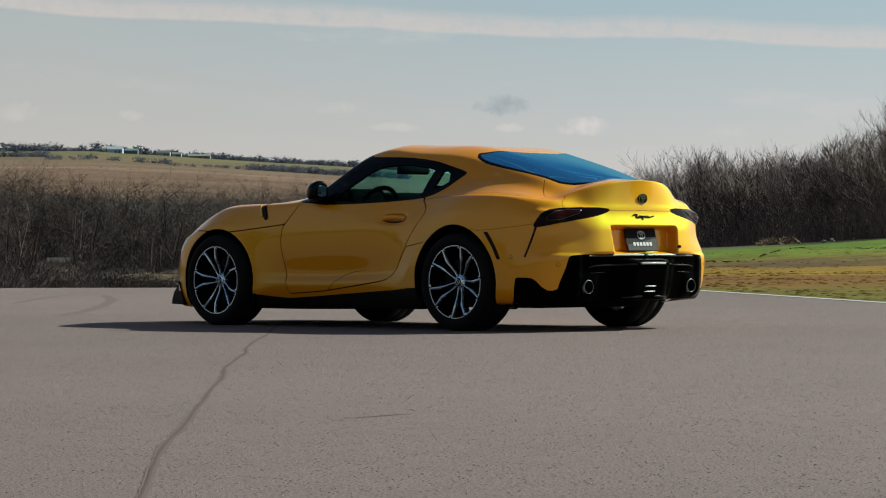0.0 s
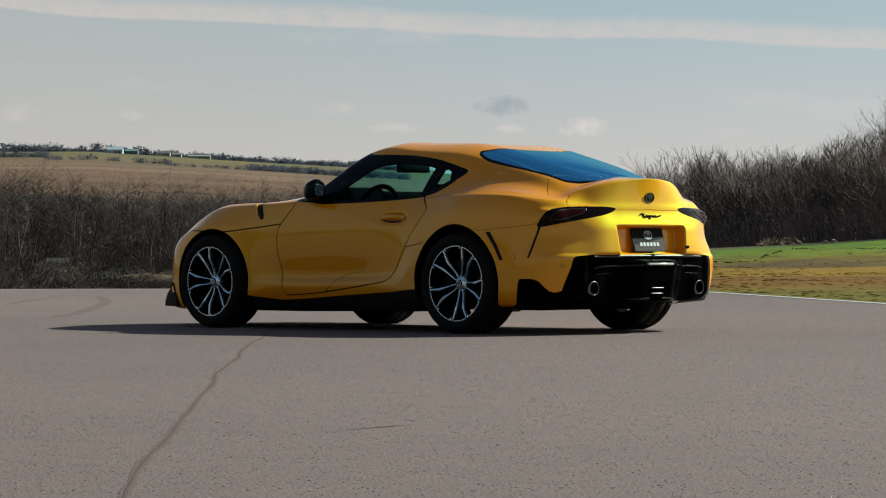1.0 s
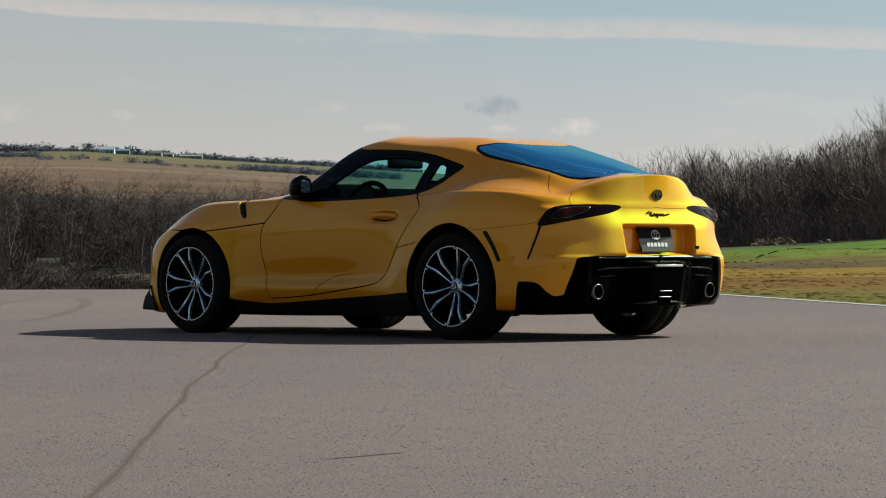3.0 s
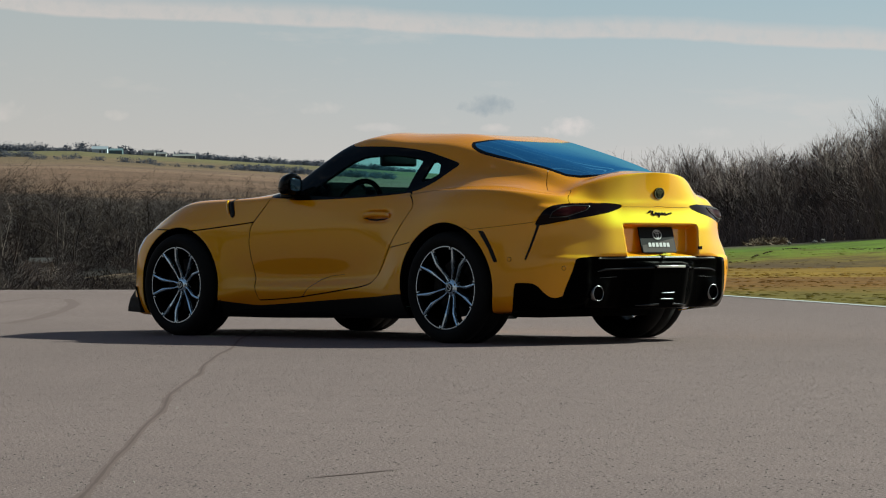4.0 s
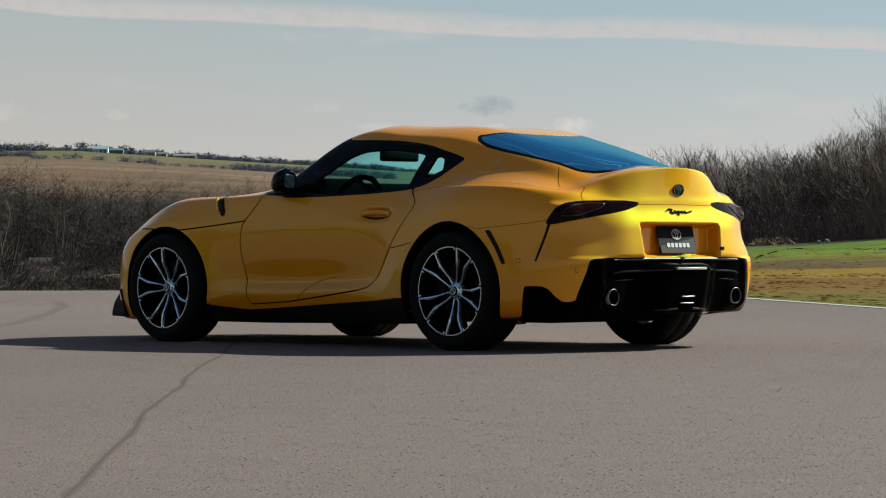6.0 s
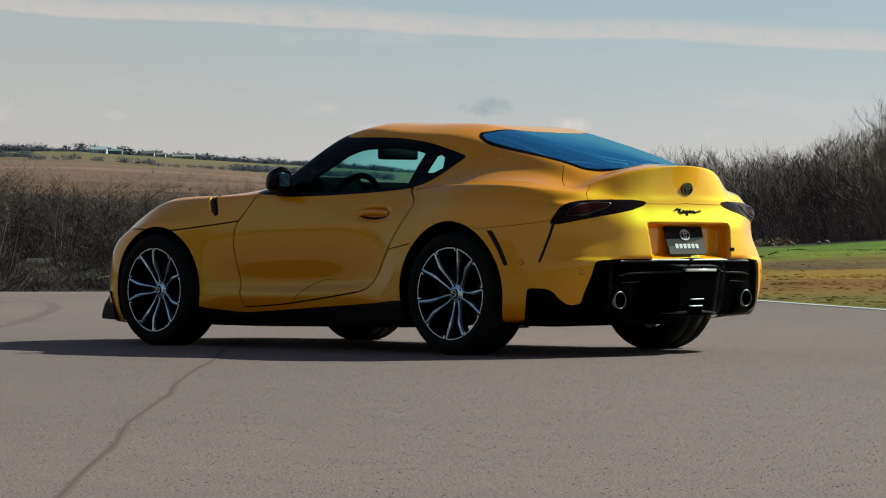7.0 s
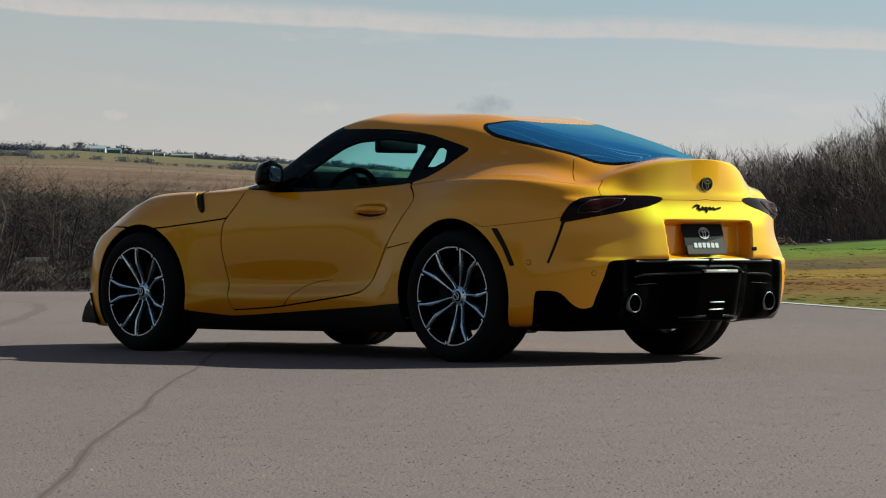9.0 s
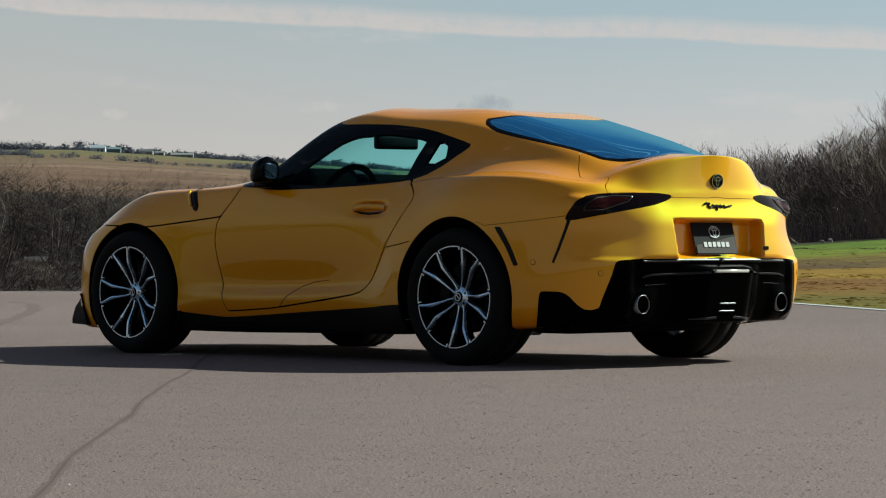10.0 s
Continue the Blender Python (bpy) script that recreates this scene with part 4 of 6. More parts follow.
def akima(knots, pts, at):
    """Akima's spline: it hugs the polyline and doesn't swing."""
    d = np.diff(pts, axis=0) / np.diff(knots)[:, None]
    d = np.vstack([3 * d[0] - 2 * d[1], 2 * d[0] - d[1], d, 2 * d[-1] - d[-2], 3 * d[-1] - 2 * d[-2]])
    w = np.abs(np.diff(d, axis=0)) + 0.5 * np.abs(d[1:] + d[:-1]) + 1e-9
    w1, w2 = w[2:], w[:-2]
    s = (w1 * d[1:-2] + w2 * d[2:-1]) / (w1 + w2)
    i = np.clip(np.searchsorted(knots, at) - 1, 0, len(knots) - 2)
    h = (knots[i + 1] - knots[i])[:, None]
    t = (at - knots[i])[:, None] / h
    return pts[i] * (2 * t**3 - 3 * t**2 + 1) + s[i] * h * (t**3 - 2 * t**2 + t) + pts[i + 1] * (3 * t**2 - 2 * t**3) + s[i + 1] * h * (t**3 - t**2)


FLIP = np.array([1, -1, 1.0])
NU, NV = 431, 171


def blur(g, axis, sigma):
    k = int(3 * sigma) + 1
    w = np.exp(-0.5 * (np.arange(-k, k + 1) / sigma) ** 2)
    w /= w.sum()
    g = np.moveaxis(g, axis, 0)
    out = sum(w[i] * g[i : len(g) - 2 * k + i] for i in range(2 * k + 1))
    return np.moveaxis(out, 0, axis), k


def body_grid():
    """The left half of the body's skin: places (NV, NU, 3)."""
    h = np.array(HULL)
    # one more station where the ducktail ends: shoulder, belt, glass and rail lines have their own places there
    h = np.insert(h, 2, (h[:, 1] + h[:, 2]) / 2, axis=1)
    h[6:10, 2] = (-2.050, .382, .850), (-2.014, .357, .966), (-1.996, .337, .974), (-1.942, .275, .988)
    full = np.concatenate([h[:, 2:0:-1] * FLIP, h, h[:, -2:-4:-1] * FLIP], 1)
    chord = np.linalg.norm(np.diff(full, axis=1), axis=2)[2:9].mean(0)
    u = np.r_[0, np.cumsum(chord)]
    reach = np.linspace(0, 1, NU)
    at = u[2] + (u[-3] - u[2]) * (0.4 * reach + 0.6 * reach**1.5)  # closer at the tail
    lines = np.stack([cubic(u, line, at) * 0.5 + akima(u, line, at) * 0.5 for line in full])
    lines = np.concatenate([lines, lines[-2:-4:-1] * FLIP], 0)
    chord = np.linalg.norm(np.diff(lines, axis=0), axis=2)[:, NU // 4 : 3 * NU // 4].mean(1)
    v = np.r_[0, np.cumsum(chord)]
    av = np.linspace(0, v[-3], NV)
    g = akima(v, lines.reshape(len(v), -1), av).reshape(NV, NU, 3)
    # soften: mirrored over the middle plane, held at the lower edge
    g = np.concatenate([g[:, 8:0:-1] * FLIP, g, g[:, -2:-10:-1] * FLIP], 1)
    g, k = blur(g, 1, 1.7)
    g = g[:, 8 - k : 8 - k + NU]
    low = g[:1] - (g[8:0:-1] - g[:1])
    g = np.concatenate([low, g, g[-2:-10:-1] * FLIP], 0)
    g, k = blur(g, 0, 1.05)
    g = g[8 - k : 8 - k + NV]
    g[:, 0, 1] = g[:, -1, 1] = g[-1, :, 1] = 0
    return g


def grid_normals(g):
    e = np.concatenate([g[:, 1:2] * FLIP, g, g[:, -2:-1] * FLIP], 1)
    e = np.concatenate([2 * e[:1] - e[1:2], e, e[-2:-1] * FLIP], 0)
    du, dv = e[1:-1, 2:] - e[1:-1, :-2], e[2:, 1:-1] - e[:-2, 1:-1]
    n = np.cross(dv, du)
    n /= np.linalg.norm(n, axis=2, keepdims=True) + 1e-12
    return n


def smooth_step(a, b, x):
    t = np.clip((x - a) / (b - a), 0, 1)
    return t * t * (3 - 2 * t)


def outline(points, steps=6, closed=True):
    """A smooth closed outline through design points (rounded corners)."""
    p = np.array(points, float)
    n = len(p)
    out = []
    for i in range(n):
        a, b, c, d = p[i - 1], p[i], p[(i + 1) % n], p[(i + 2) % n]
        for s in range(steps):
            t = s / steps
            h = 0.28  # tension: a little tauter than a plain Catmull-Rom
            m0, m1 = h * (c - a), h * (d - b)
            out.append((2 * t**3 - 3 * t**2 + 1) * b + (t**3 - 2 * t**2 + t) * m0 + (3 * t**2 - 2 * t**3) * c + (t**3 - t**2) * m1)
    return np.array(out)


def inside(poly, q):
    """Signed distance of points q (n, 2) from a closed outline: negative inside."""
    best, odd = np.full(len(q), 1e9), np.zeros(len(q), bool)
    for a, b in zip(poly, np.roll(poly, -1, 0)):
        e = b - a
        t = np.clip(((q - a) @ e) / (e @ e + 1e-12), 0, 1)
        best = np.minimum(best, np.hypot(*(q - a - t[:, None] * e).T))
        if a[1] != b[1]:
            cross = ((a[1] > q[:, 1]) != (b[1] > q[:, 1])) & (q[:, 0] < (b[0] - a[0]) * (q[:, 1] - a[1]) / (b[1] - a[1]) + a[0])
            odd ^= cross
    return np.where(odd, -best, best)


def cut(skin, g):
    """Cuts a skin (rows x y z nx ny nz, triangles) along g = 0: the parts with g < 0 and g > 0."""
    rows, tris = skin
    g = np.where(np.abs(g) < 1e-7, 1e-7, g)
    neg = g[tris] < 0
    count = neg.sum(1)
    extra, made, low, high = [], {}, [tris[count == 3]], [tris[count == 0]]

    def between(i, j):
        key = (i, j) if i < j else (j, i)
        if key not in made:
            t = g[key[0]] / (g[key[0]] - g[key[1]])
            made[key] = len(rows) + len(extra)
            extra.append(rows[key[0]] * (1 - t) + rows[key[1]] * t)
        return made[key]

    lo, hi = [], []
    for tri, ng in zip(tris[(count > 0) & (count < 3)], neg[(count > 0) & (count < 3)]):
        one = ng if ng.sum() == 1 else ~ng
        k = int(np.argmax(one))
        a, b, c = tri[k], tri[(k + 1) % 3], tri[(k + 2) % 3]
        ab, ac = between(a, b), between(a, c)
        single, double = (lo, hi) if ng.sum() == 1 else (hi, lo)
        single.append((a, ab, ac))
        double += [(ab, b, c), (ab, c, ac)]
    rows = np.vstack([rows, np.array(extra)]) if extra else rows

    def tidy(sets):
        t = np.concatenate([np.array(s).reshape(-1, 3) for s in sets]).astype(int)
        used, back = np.unique(t, return_inverse=True)
        return rows[used], back.reshape(-1, 3)

    return tidy(low + [lo]), tidy(high + [hi])


GAP = 0.0044


def take(skin, field, gap=GAP):
    """Takes a panel out of a skin: (panel, rest), with a shut line between them."""
    g = field(skin[0])
    panel, rest = cut(skin, g + gap)[0], None
    rest = cut(skin, g - gap)[1]
    return panel, rest


def both(skin):
    """A half skin and its mirror image, welded on the middle plane."""
    rows, tris = skin
    m = rows.copy()
    m[:, 1] *= -1
    m[:, 4] *= -1
    return np.vstack([rows, m]), np.vstack([tris, tris[:, ::-1] + len(rows)])


def mirrored(skin):
    rows, tris = skin
    m = rows.copy()
    m[:, 1] *= -1
    m[:, 4] *= -1
    return m, tris[:, ::-1]


def panel(name, skin, mat, parent, label="", thick=0.004):
    """A skin as a mesh, its open edges turned inwards."""
    rows, tris = skin
    if len(tris) == 0:
        return None
    v, n = rows[:, :3], rows[:, 3:6]
    e = np.sort(np.concatenate([tris[:, [0, 1]], tris[:, [1, 2]], tris[:, [2, 0]]]), 1)
    d = np.concatenate([tris[:, [0, 1]], tris[:, [1, 2]], tris[:, [2, 0]]])
    _, first, num = np.unique(e, axis=0, return_index=True, return_counts=True)
    rim = d[first[num == 1]]
    rim = rim[(np.abs(v[rim[:, 0], 1]) > 1e-4) | (np.abs(v[rim[:, 1], 1]) > 1e-4)]
    ids, back = np.unique(rim, return_inverse=True)
    back = back.reshape(-1, 2) + len(v)
    quads = np.stack([rim[:, 1], rim[:, 0], back[:, 0], back[:, 1]], 1)
    inner = v[ids] - n[ids] * thick
    vn = np.vstack([n, n[ids]])
    return mesh_object(name, np.vstack([v, inner]), [*map(tuple, tris), *map(tuple, quads)], mat, parent, label, True, vn)


def side(rows):
    return rows[:, [0, 2]]


def corner(rows):
    """Seen square on to the rear corner: (h, z), h growing to the tail's middle."""
    return np.stack([-(rows[:, 0] + rows[:, 1]) * 0.70711, rows[:, 2]], 1)


def top(rows):
    return rows[:, :2]


car = tagged(new("car"), "yellow two-door sports coupe with black trim, parked on the asphalt", "car")
GRID = body_grid()

# sunk number-plate bay in the tail
gx, gy, gz = GRID[..., 0], GRID[..., 1], GRID[..., 2]
rump = smooth_step(.70, .30, gy) * smooth_step(.49, .52, gz) * smooth_step(.80, .66, gz) * (gx < -1.8)
GRID = GRID - rump[..., None] * np.array([.030, 0, 0])
bay = smooth_step(.335, .312, gy + .10 * (.69 - gz)) * smooth_step(.692, .682, gz) * smooth_step(.506, .532, gz) * (gx < -1.9)
GRID = GRID + bay[..., None] * np.array([.082, 0, 0])
# the diffuser's beak and its boxed corners
beak = smooth_step(.33, .13, gy) * smooth_step(.492, .462, gz) * (gx < -1.8)
GRID = GRID - beak[..., None] * np.array([.080, 0, 0])
gh = -(gx + gy) * .70711
edge_h = np.interp(gz, [.283, .323, .427, .487], [.890, .920, .962, .980])
boxed = smooth_step(-.01, .15, gh - edge_h) * smooth_step(.55, .61, gy) * smooth_step(.506, .494, gz) * smooth_step(.20, .27, gz) * (gx < -1.6)
GRID = GRID - boxed[..., None] * -.032 * grid_normals(GRID)
socket = np.exp(-(((gy - .513) / .085) ** 4) - (((gz - .297) / .080) ** 4)) * (gx < -1.9)
GRID = GRID - socket[..., None] * np.array([.016, 0, 0])
# the tail lamps stand proud at their outer ends
fin = np.exp(-(((gh - .845) / .085) ** 4) - (((gz - .762) / .040) ** 4)) * (gx < -1.6)
GRID = GRID + fin[..., None] * .024 * grid_normals(GRID)
# the yellow skin steps in above the diffuser
ledge = smooth_step(.506, .518, gz) * smooth_step(.74, .58, gz) * smooth_step(-1.91, -1.965, gx) * smooth_step(.40, .60, np.abs(gy))
GRID = GRID - ledge[..., None] * .007 * grid_normals(GRID)
# pull behind the door handle
gx, gy, gz = GRID[..., 0], GRID[..., 1], GRID[..., 2]
pull = np.exp(-(((gx + .572) / .116) ** 4) - (((gz - .754) / .034) ** 4)) * (gy > .7)
GRID = GRID - pull[..., None] * np.array([0, .027, 0])
NORMALS = grid_normals(GRID)
cells = np.arange(NU * NV).reshape(NV, NU)
ca, cb, cc, cd = cells[:-1, :-1].ravel(), cells[:-1, 1:].ravel(), cells[1:, 1:].ravel(), cells[1:, :-1].ravel()
SKIN = (np.concatenate([GRID.reshape(-1, 3), NORMALS.reshape(-1, 3)], 1), np.concatenate([np.stack([ca, cc, cb], 1), np.stack([ca, cd, cc], 1)]))


def arch(x, radius):
    return lambda r: np.where(r[:, 1] > .5, np.hypot(r[:, 0] - x, r[:, 2] - .326) - radius, 1.0)


def shape(points, plane, where=None, steps=6):
    """A field that is negative inside an outline drawn on a plane, and only where where() holds."""
    poly = outline(points, steps)

    def field(r):
        g = inside(poly, plane(r))
        return np.where(where(r), g, np.maximum(g, 0.05)) if where else g

    return field


REAR_ARCH, FRONT_ARCH = arch(-1.235, .386), arch(1.235, .374)
WINDSCREEN = shape([(-.02, -.3), (-.02, .0), (-.05, .3), (-.115, .50), (-.05, .565), (.12, .628), (.36, .700), (.44, .690), (.56, .56), (.68, .38), (.755, .18), (.775, 0), (.755, -.3)], top, lambda r: r[:, 2] > .88)
REAR_WINDOW = shape([(-1.17, -.3), (-1.175, 0), (-1.145, .203), (-1.06, .40), (-1.022, .455), (-1.06, .500), (-1.152, .516), (-1.426, .486), (-1.60, .462), (-1.75, .432), (-1.835, .375), (-1.91, .26), (-1.945, 0), (-1.94, -.3)], top, lambda r: (r[:, 2] > .9) & (r[:, 0] < -.9))
SIDE_BLACK = shape([(.44, .890), (.30, .874), (.14, .861), (-.15, .864), (-.46, .874), (-.70, .888), (-.79, .899), (-.875, .923), (-.954, .966), (-1.011, 1.019), (-1.048, 1.056), (-1.042, 1.071), (-1.01, 1.083),
                    (-.915, 1.110), (-.795, 1.143), (-.68, 1.164), (-.527, 1.181), (-.333, 1.190), (-.14, 1.197), (-.06, 1.26), (.2, 1.2), (.5, 1.0)], side, lambda r: (r[:, 1] > .5) & (r[:, 2] > .83) & (r[:, 0] > -1.2))
DOOR_GLASS = shape([(.10, .893), (.09, .900), (-.076, 1.013), (-.20, 1.092), (-.28, 1.120), (-.34, 1.129), (-.523, 1.133), (-.70, 1.113), (-.768, 1.098), (-.772, 1.090), (-.752, .99), (-.742, .911), (-.73, .901), (-.455, .887), (-.143, .878)], side, lambda r: r[:, 1] > .5)
QUARTER_GLASS = shape([(-.848, 1.090), (-.862, 1.092), (-.900, 1.077), (-.912, 1.068), (-.940, 1.006), (-.930, .998), (-.862, .962), (-.832, .962), (-.826, .970)], side, lambda r: r[:, 1] > .5)
DOOR = shape([(-.78, .899), (-.805, .885), (-.841, .862), (-.880, .825), (-.886, .800), (-.860, .755), (-.803, .670), (-.723, .560), (-.655, .460), (-.608, .400), (-.547, .350), (-.463, .328), (-.212, .296), (.129, .257), (.354, .242), (.49, .236),
              (.515, .245), (.549, .384), (.577, .591), (.561, .694), (.534, .732), (.454, .826), (.400, .895), (.2, .93), (-.5, .93)], side, lambda r: (r[:, 1] > .5) & (r[:, 2] < .93), 5)
BONNET = shape([(.556, .726), (.844, .699), (1.13, .676), (1.5, .69), (1.63, .672), (1.78, .640), (2.0, .600), (2.4, .600), (2.4, 1.05), (.5, 1.05), (.38, .95), (.413, .890), (.454, .826), (.534, .735)], side, lambda r: r[:, 0] > .3)
FRONT_BUMPER = shape([(1.32, .72), (1.32, .10), (1.5, 0), (2.4, 0), (2.4, .72)], side)
SKIRT = shape([(.90, .232), (.862, .229), (.752, .218), (.534, .203), (.263, .216), (-.224, .246), (-.613, .268), (-.90, .280), (-.95, .1), (-.5, 0), (.5, 0), (.95, .1)], side, lambda r: np.abs(r[:, 0]) < .95)


TAIL_LAMP = shape([(.752, .690), (.765, .725), (.800, .775), (.845, .803), (.92, .815), (1.045, .820), (1.183, .820), (1.250, .812), (1.262, .803), (1.245, .789), (1.183, .766), (1.10, .748), (1.016, .733), (.882, .708), (.80, .693)], corner, lambda r: r[:, 0] < -1.6, 5)
DIFFUSER = shape([(1.9, .512), (1.40, .511), (1.291, .510), (1.08, .508), (1.010, .503), (.985, .489), (.965, .427), (.922, .323), (.908, .283), (.87, .272), (.835, .277), (.802, .300), (.765, .338), (.735, .354), (.700, .358), (.645, .358), (.634, .352), (.626, .30), (.622, .1), (.7, 0), (1.9, 0)], corner, lambda r: r[:, 0] < -1.5, 5)
REAR_BUMPER = shape([(.33, .655), (.379, .668), (.570, .687), (.764, .712), (.80, .73), (1.0, .775), (1.2, .798), (1.262, .799), (1.45, .799), (1.9, .799), (1.9, 0), (.33, 0)], corner, lambda r: r[:, 0] < -1.35, 4)
HATCH = shape([(-1.635, -.3), (-1.635, .40), (-1.655, .47), (-1.72, .55), (-1.79, .612), (-1.83, .598), (-1.893, .548), (-1.915, .552), (-1.96, .62), (-2.2, .62), (-2.4, .3), (-2.4, -.3)], top, lambda r: (r[:, 0] < -1.5) & (r[:, 2] > .79), 5)
HEADLAMP = shape([(.560, .640), (.75, .660), (.95, .628), (1.12, .598), (1.12, .570), (.95, .552), (.80, .535), (.70, .515), (.600, .530), (.575, .560)], lambda r: np.stack([(r[:, 0] - r[:, 1]) * .70711, r[:, 2]], 1), lambda r: r[:, 0] > 1.5)
GRILLE = shape([(-.2, .17), (.40, .165), (.74, .18), (.78, .26), (.70, .36), (.45, .34), (.2, .31), (-.2, .31)], lambda r: r[:, [1, 2]], lambda r: r[:, 0] > 1.7)

DIFFUSER_BLACK = material("diffuser_black", (0.001, 0.001, 0.001), 0.14, ior=1.055)[0]
HEADLENS = material("headlamp_lens", (0.42, 0.43, 0.44), 0.05, coat=0.6)[0]
rest = cut(SKIN, REAR_ARCH(SKIN[0]))[1]
rest = cut(rest, FRONT_ARCH(rest[0]))[1]
windscreen, rest = take(rest, WINDSCREEN, .001)
rear_window, rest = take(rest, REAR_WINDOW, .001)
rear_window, rear_border = cut(rear_window, REAR_WINDOW(rear_window[0]) + .022)
black, rest = take(rest, SIDE_BLACK, .0008)
door_glass, black = take(black, DOOR_GLASS, .0005)
quarter_glass, black = take(black, QUARTER_GLASS, .0005)
tail_lamp, rest = take(rest, TAIL_LAMP, .0015)
diffuser, rest = take(rest, DIFFUSER, .001)
diffuser = cut(diffuser, np.where(diffuser[0][:, 0] < -1.9, np.hypot(diffuser[0][:, 1] - .513, diffuser[0][:, 2] - .297) - .0445, 1.0))[1]
rear_bumper, rest = take(rest, REAR_BUMPER, .0013)
hatch, rest = take(rest, HATCH, .002)
skirt, rest = take(rest, SKIRT, .001)
door, rest = take(rest, DOOR)
headlamp, rest = take(rest, HEADLAMP)
bonnet, rest = take(rest, BONNET)
front_bumper, rest = take(rest, FRONT_BUMPER)
grille, front_bumper = take(front_bumper, GRILLE, .001)
wing, rest = cut(rest, np.where((rest[0][:, 0] > .3) & (rest[0][:, 2] < .8), -1.0, 1.0))

panel("upper_body", both(rest), PAINT, car, "yellow roof and rear quarters with flared haunches")
panel("windscreen", both(windscreen), GLASS_SIDE, car, "clear windscreen", .004)
panel("rear_window", both(rear_window), GLASS_REAR, car, "dark tinted rear window, the mirrored sky's blue put into its gloss", .004)
panel("window_border", both(rear_border), GLOSS_BLACK, car, "black printed border of the rear window", .004)
panel("bonnet", both(bonnet), PAINT, car, "yellow clamshell bonnet")
panel("tailgate", both(hatch), PAINT, car, "yellow tailgate with raised ducktail")
panel("rear_bumper", both(rear_bumper), PAINT, car, "yellow rear bumper")
panel("diffuser", both(diffuser), DIFFUSER_BLACK, car, "gloss black diffuser")
panel("front_bumper", both(front_bumper), PAINT, car, "yellow front bumper")
panel("grille", both(grille), SATIN_BLACK, car, "black lower grille")
for way in (lambda s: s, mirrored):
    d = panel("door", way(door), PAINT, car, "yellow door")
    panel("window_surround", way(black), GLOSS_BLACK, car, "gloss black window surround")
    panel("door_window", way(door_glass), GLASS_SIDE, car, "green-tinted door window", .004)
    panel("quarter_window", way(quarter_glass), GLASS_SIDE, car, "small tinted quarter window", .004)
    panel("front_wing", way(wing), PAINT, car, "yellow front wing")
    panel("side_skirt", way(skirt), SATIN_BLACK, car, "black side skirt")
    panel("tail_lamp", way(tail_lamp), LAMP_SMOKE, car, "smoked dark red tail lamp")
    panel("headlamp", way(headlamp), HEADLENS, car, "pale clear headlamp lens")

# black inner lining behind the shut lines
cells = np.arange(NU * NV).reshape(NV, NU)[::2, ::2]
ca, cb, cc, cd = cells[:-1, :-1].ravel(), cells[:-1, 1:].ravel(), cells[1:, 1:].ravel(), cells[1:, :-1].ravel()
liner = (SKIN[0], np.concatenate([np.stack([ca, cc, cb], 1), np.stack([ca, cd, cc], 1)]))
for field in (REAR_ARCH, FRONT_ARCH, WINDSCREEN, REAR_WINDOW, DOOR_GLASS, QUARTER_GLASS):
    liner = cut(liner, field(liner[0]) + .004)[1]
rows = liner[0].copy()
rows[:, :3] -= rows[:, 3:6] * .016
rows[:, 1] = np.maximum(rows[:, 1], 0)
mesh_object("inner_lining", both((rows, liner[1]))[0][:, :3], both((rows, liner[1]))[1], MATT_BLACK, car, "black inner lining", True)


# ---- wheels ----
def lathe(profile, segments=64):
    """Turns (radius, y) round the y axis; a closed profile."""
    verts, faces, n = [], [], len(profile)
    for s in range(segments):
        a = 2 * math.pi * s / segments
        verts += [(r * math.cos(a), y, r * math.sin(a)) for r, y in profile]
    for s in range(segments):
        t = (s + 1) % segments
        for i in range(n):
            j = (i + 1) % n
            faces.append((s * n + i, s * n + j, t * n + j, t * n + i))
    return verts, faces


def ribbon(path, thick, crown=0.0):
    """A bar along a path of (radius, degrees, y, width): its face outwards (+y) with a raised middle, drawn down by thick behind."""
    c = [Vector((r * math.cos(radians(a)), y, r * math.sin(radians(a)))) for r, a, y, w in path]
    verts, faces = [], []
    for i, p in enumerate(c):
        t = (c[min(i + 1, len(c) - 1)] - c[max(i - 1, 0)])
        t.y = 0
        side_way = Vector((-t.z, 0, t.x)).normalized() * path[i][3] / 2
        back, ridge = Vector((0, thick, 0)), Vector((0, crown * path[i][3], 0))
        verts += [p - side_way, p + ridge, p + side_way, p + side_way * 0.75 - back, p - side_way * 0.75 - back]
    for i in range(len(c) - 1):
        for k in range(5):
            a, b = 5 * i + k, 5 * i + (k + 1) % 5
            faces.append((a, b, b + 5, a + 5))
    e = 5 * (len(c) - 1)
    faces += [(4, 3, 2, 1, 0), (e, e + 1, e + 2, e + 3, e + 4)]
    return verts, faces


def join(pieces):
    verts, faces = [], []
    for v, f in pieces:
        o = len(verts)
        verts += v
        faces += [tuple(i + o for i in q) for q in f]
    return verts, faces


def turned(piece, degrees):
    c, s = math.cos(radians(degrees)), math.sin(radians(degrees))
    return [(x * c - z * s, y, x * s + z * c) for x, y, z in piece[0]], piece[1]


WHEEL_R, RIM_R = .331, .2475


DARK_STEEL = material("dark_steel", (0.02, 0.02, 0.022), 0.4, 1.0)[0]


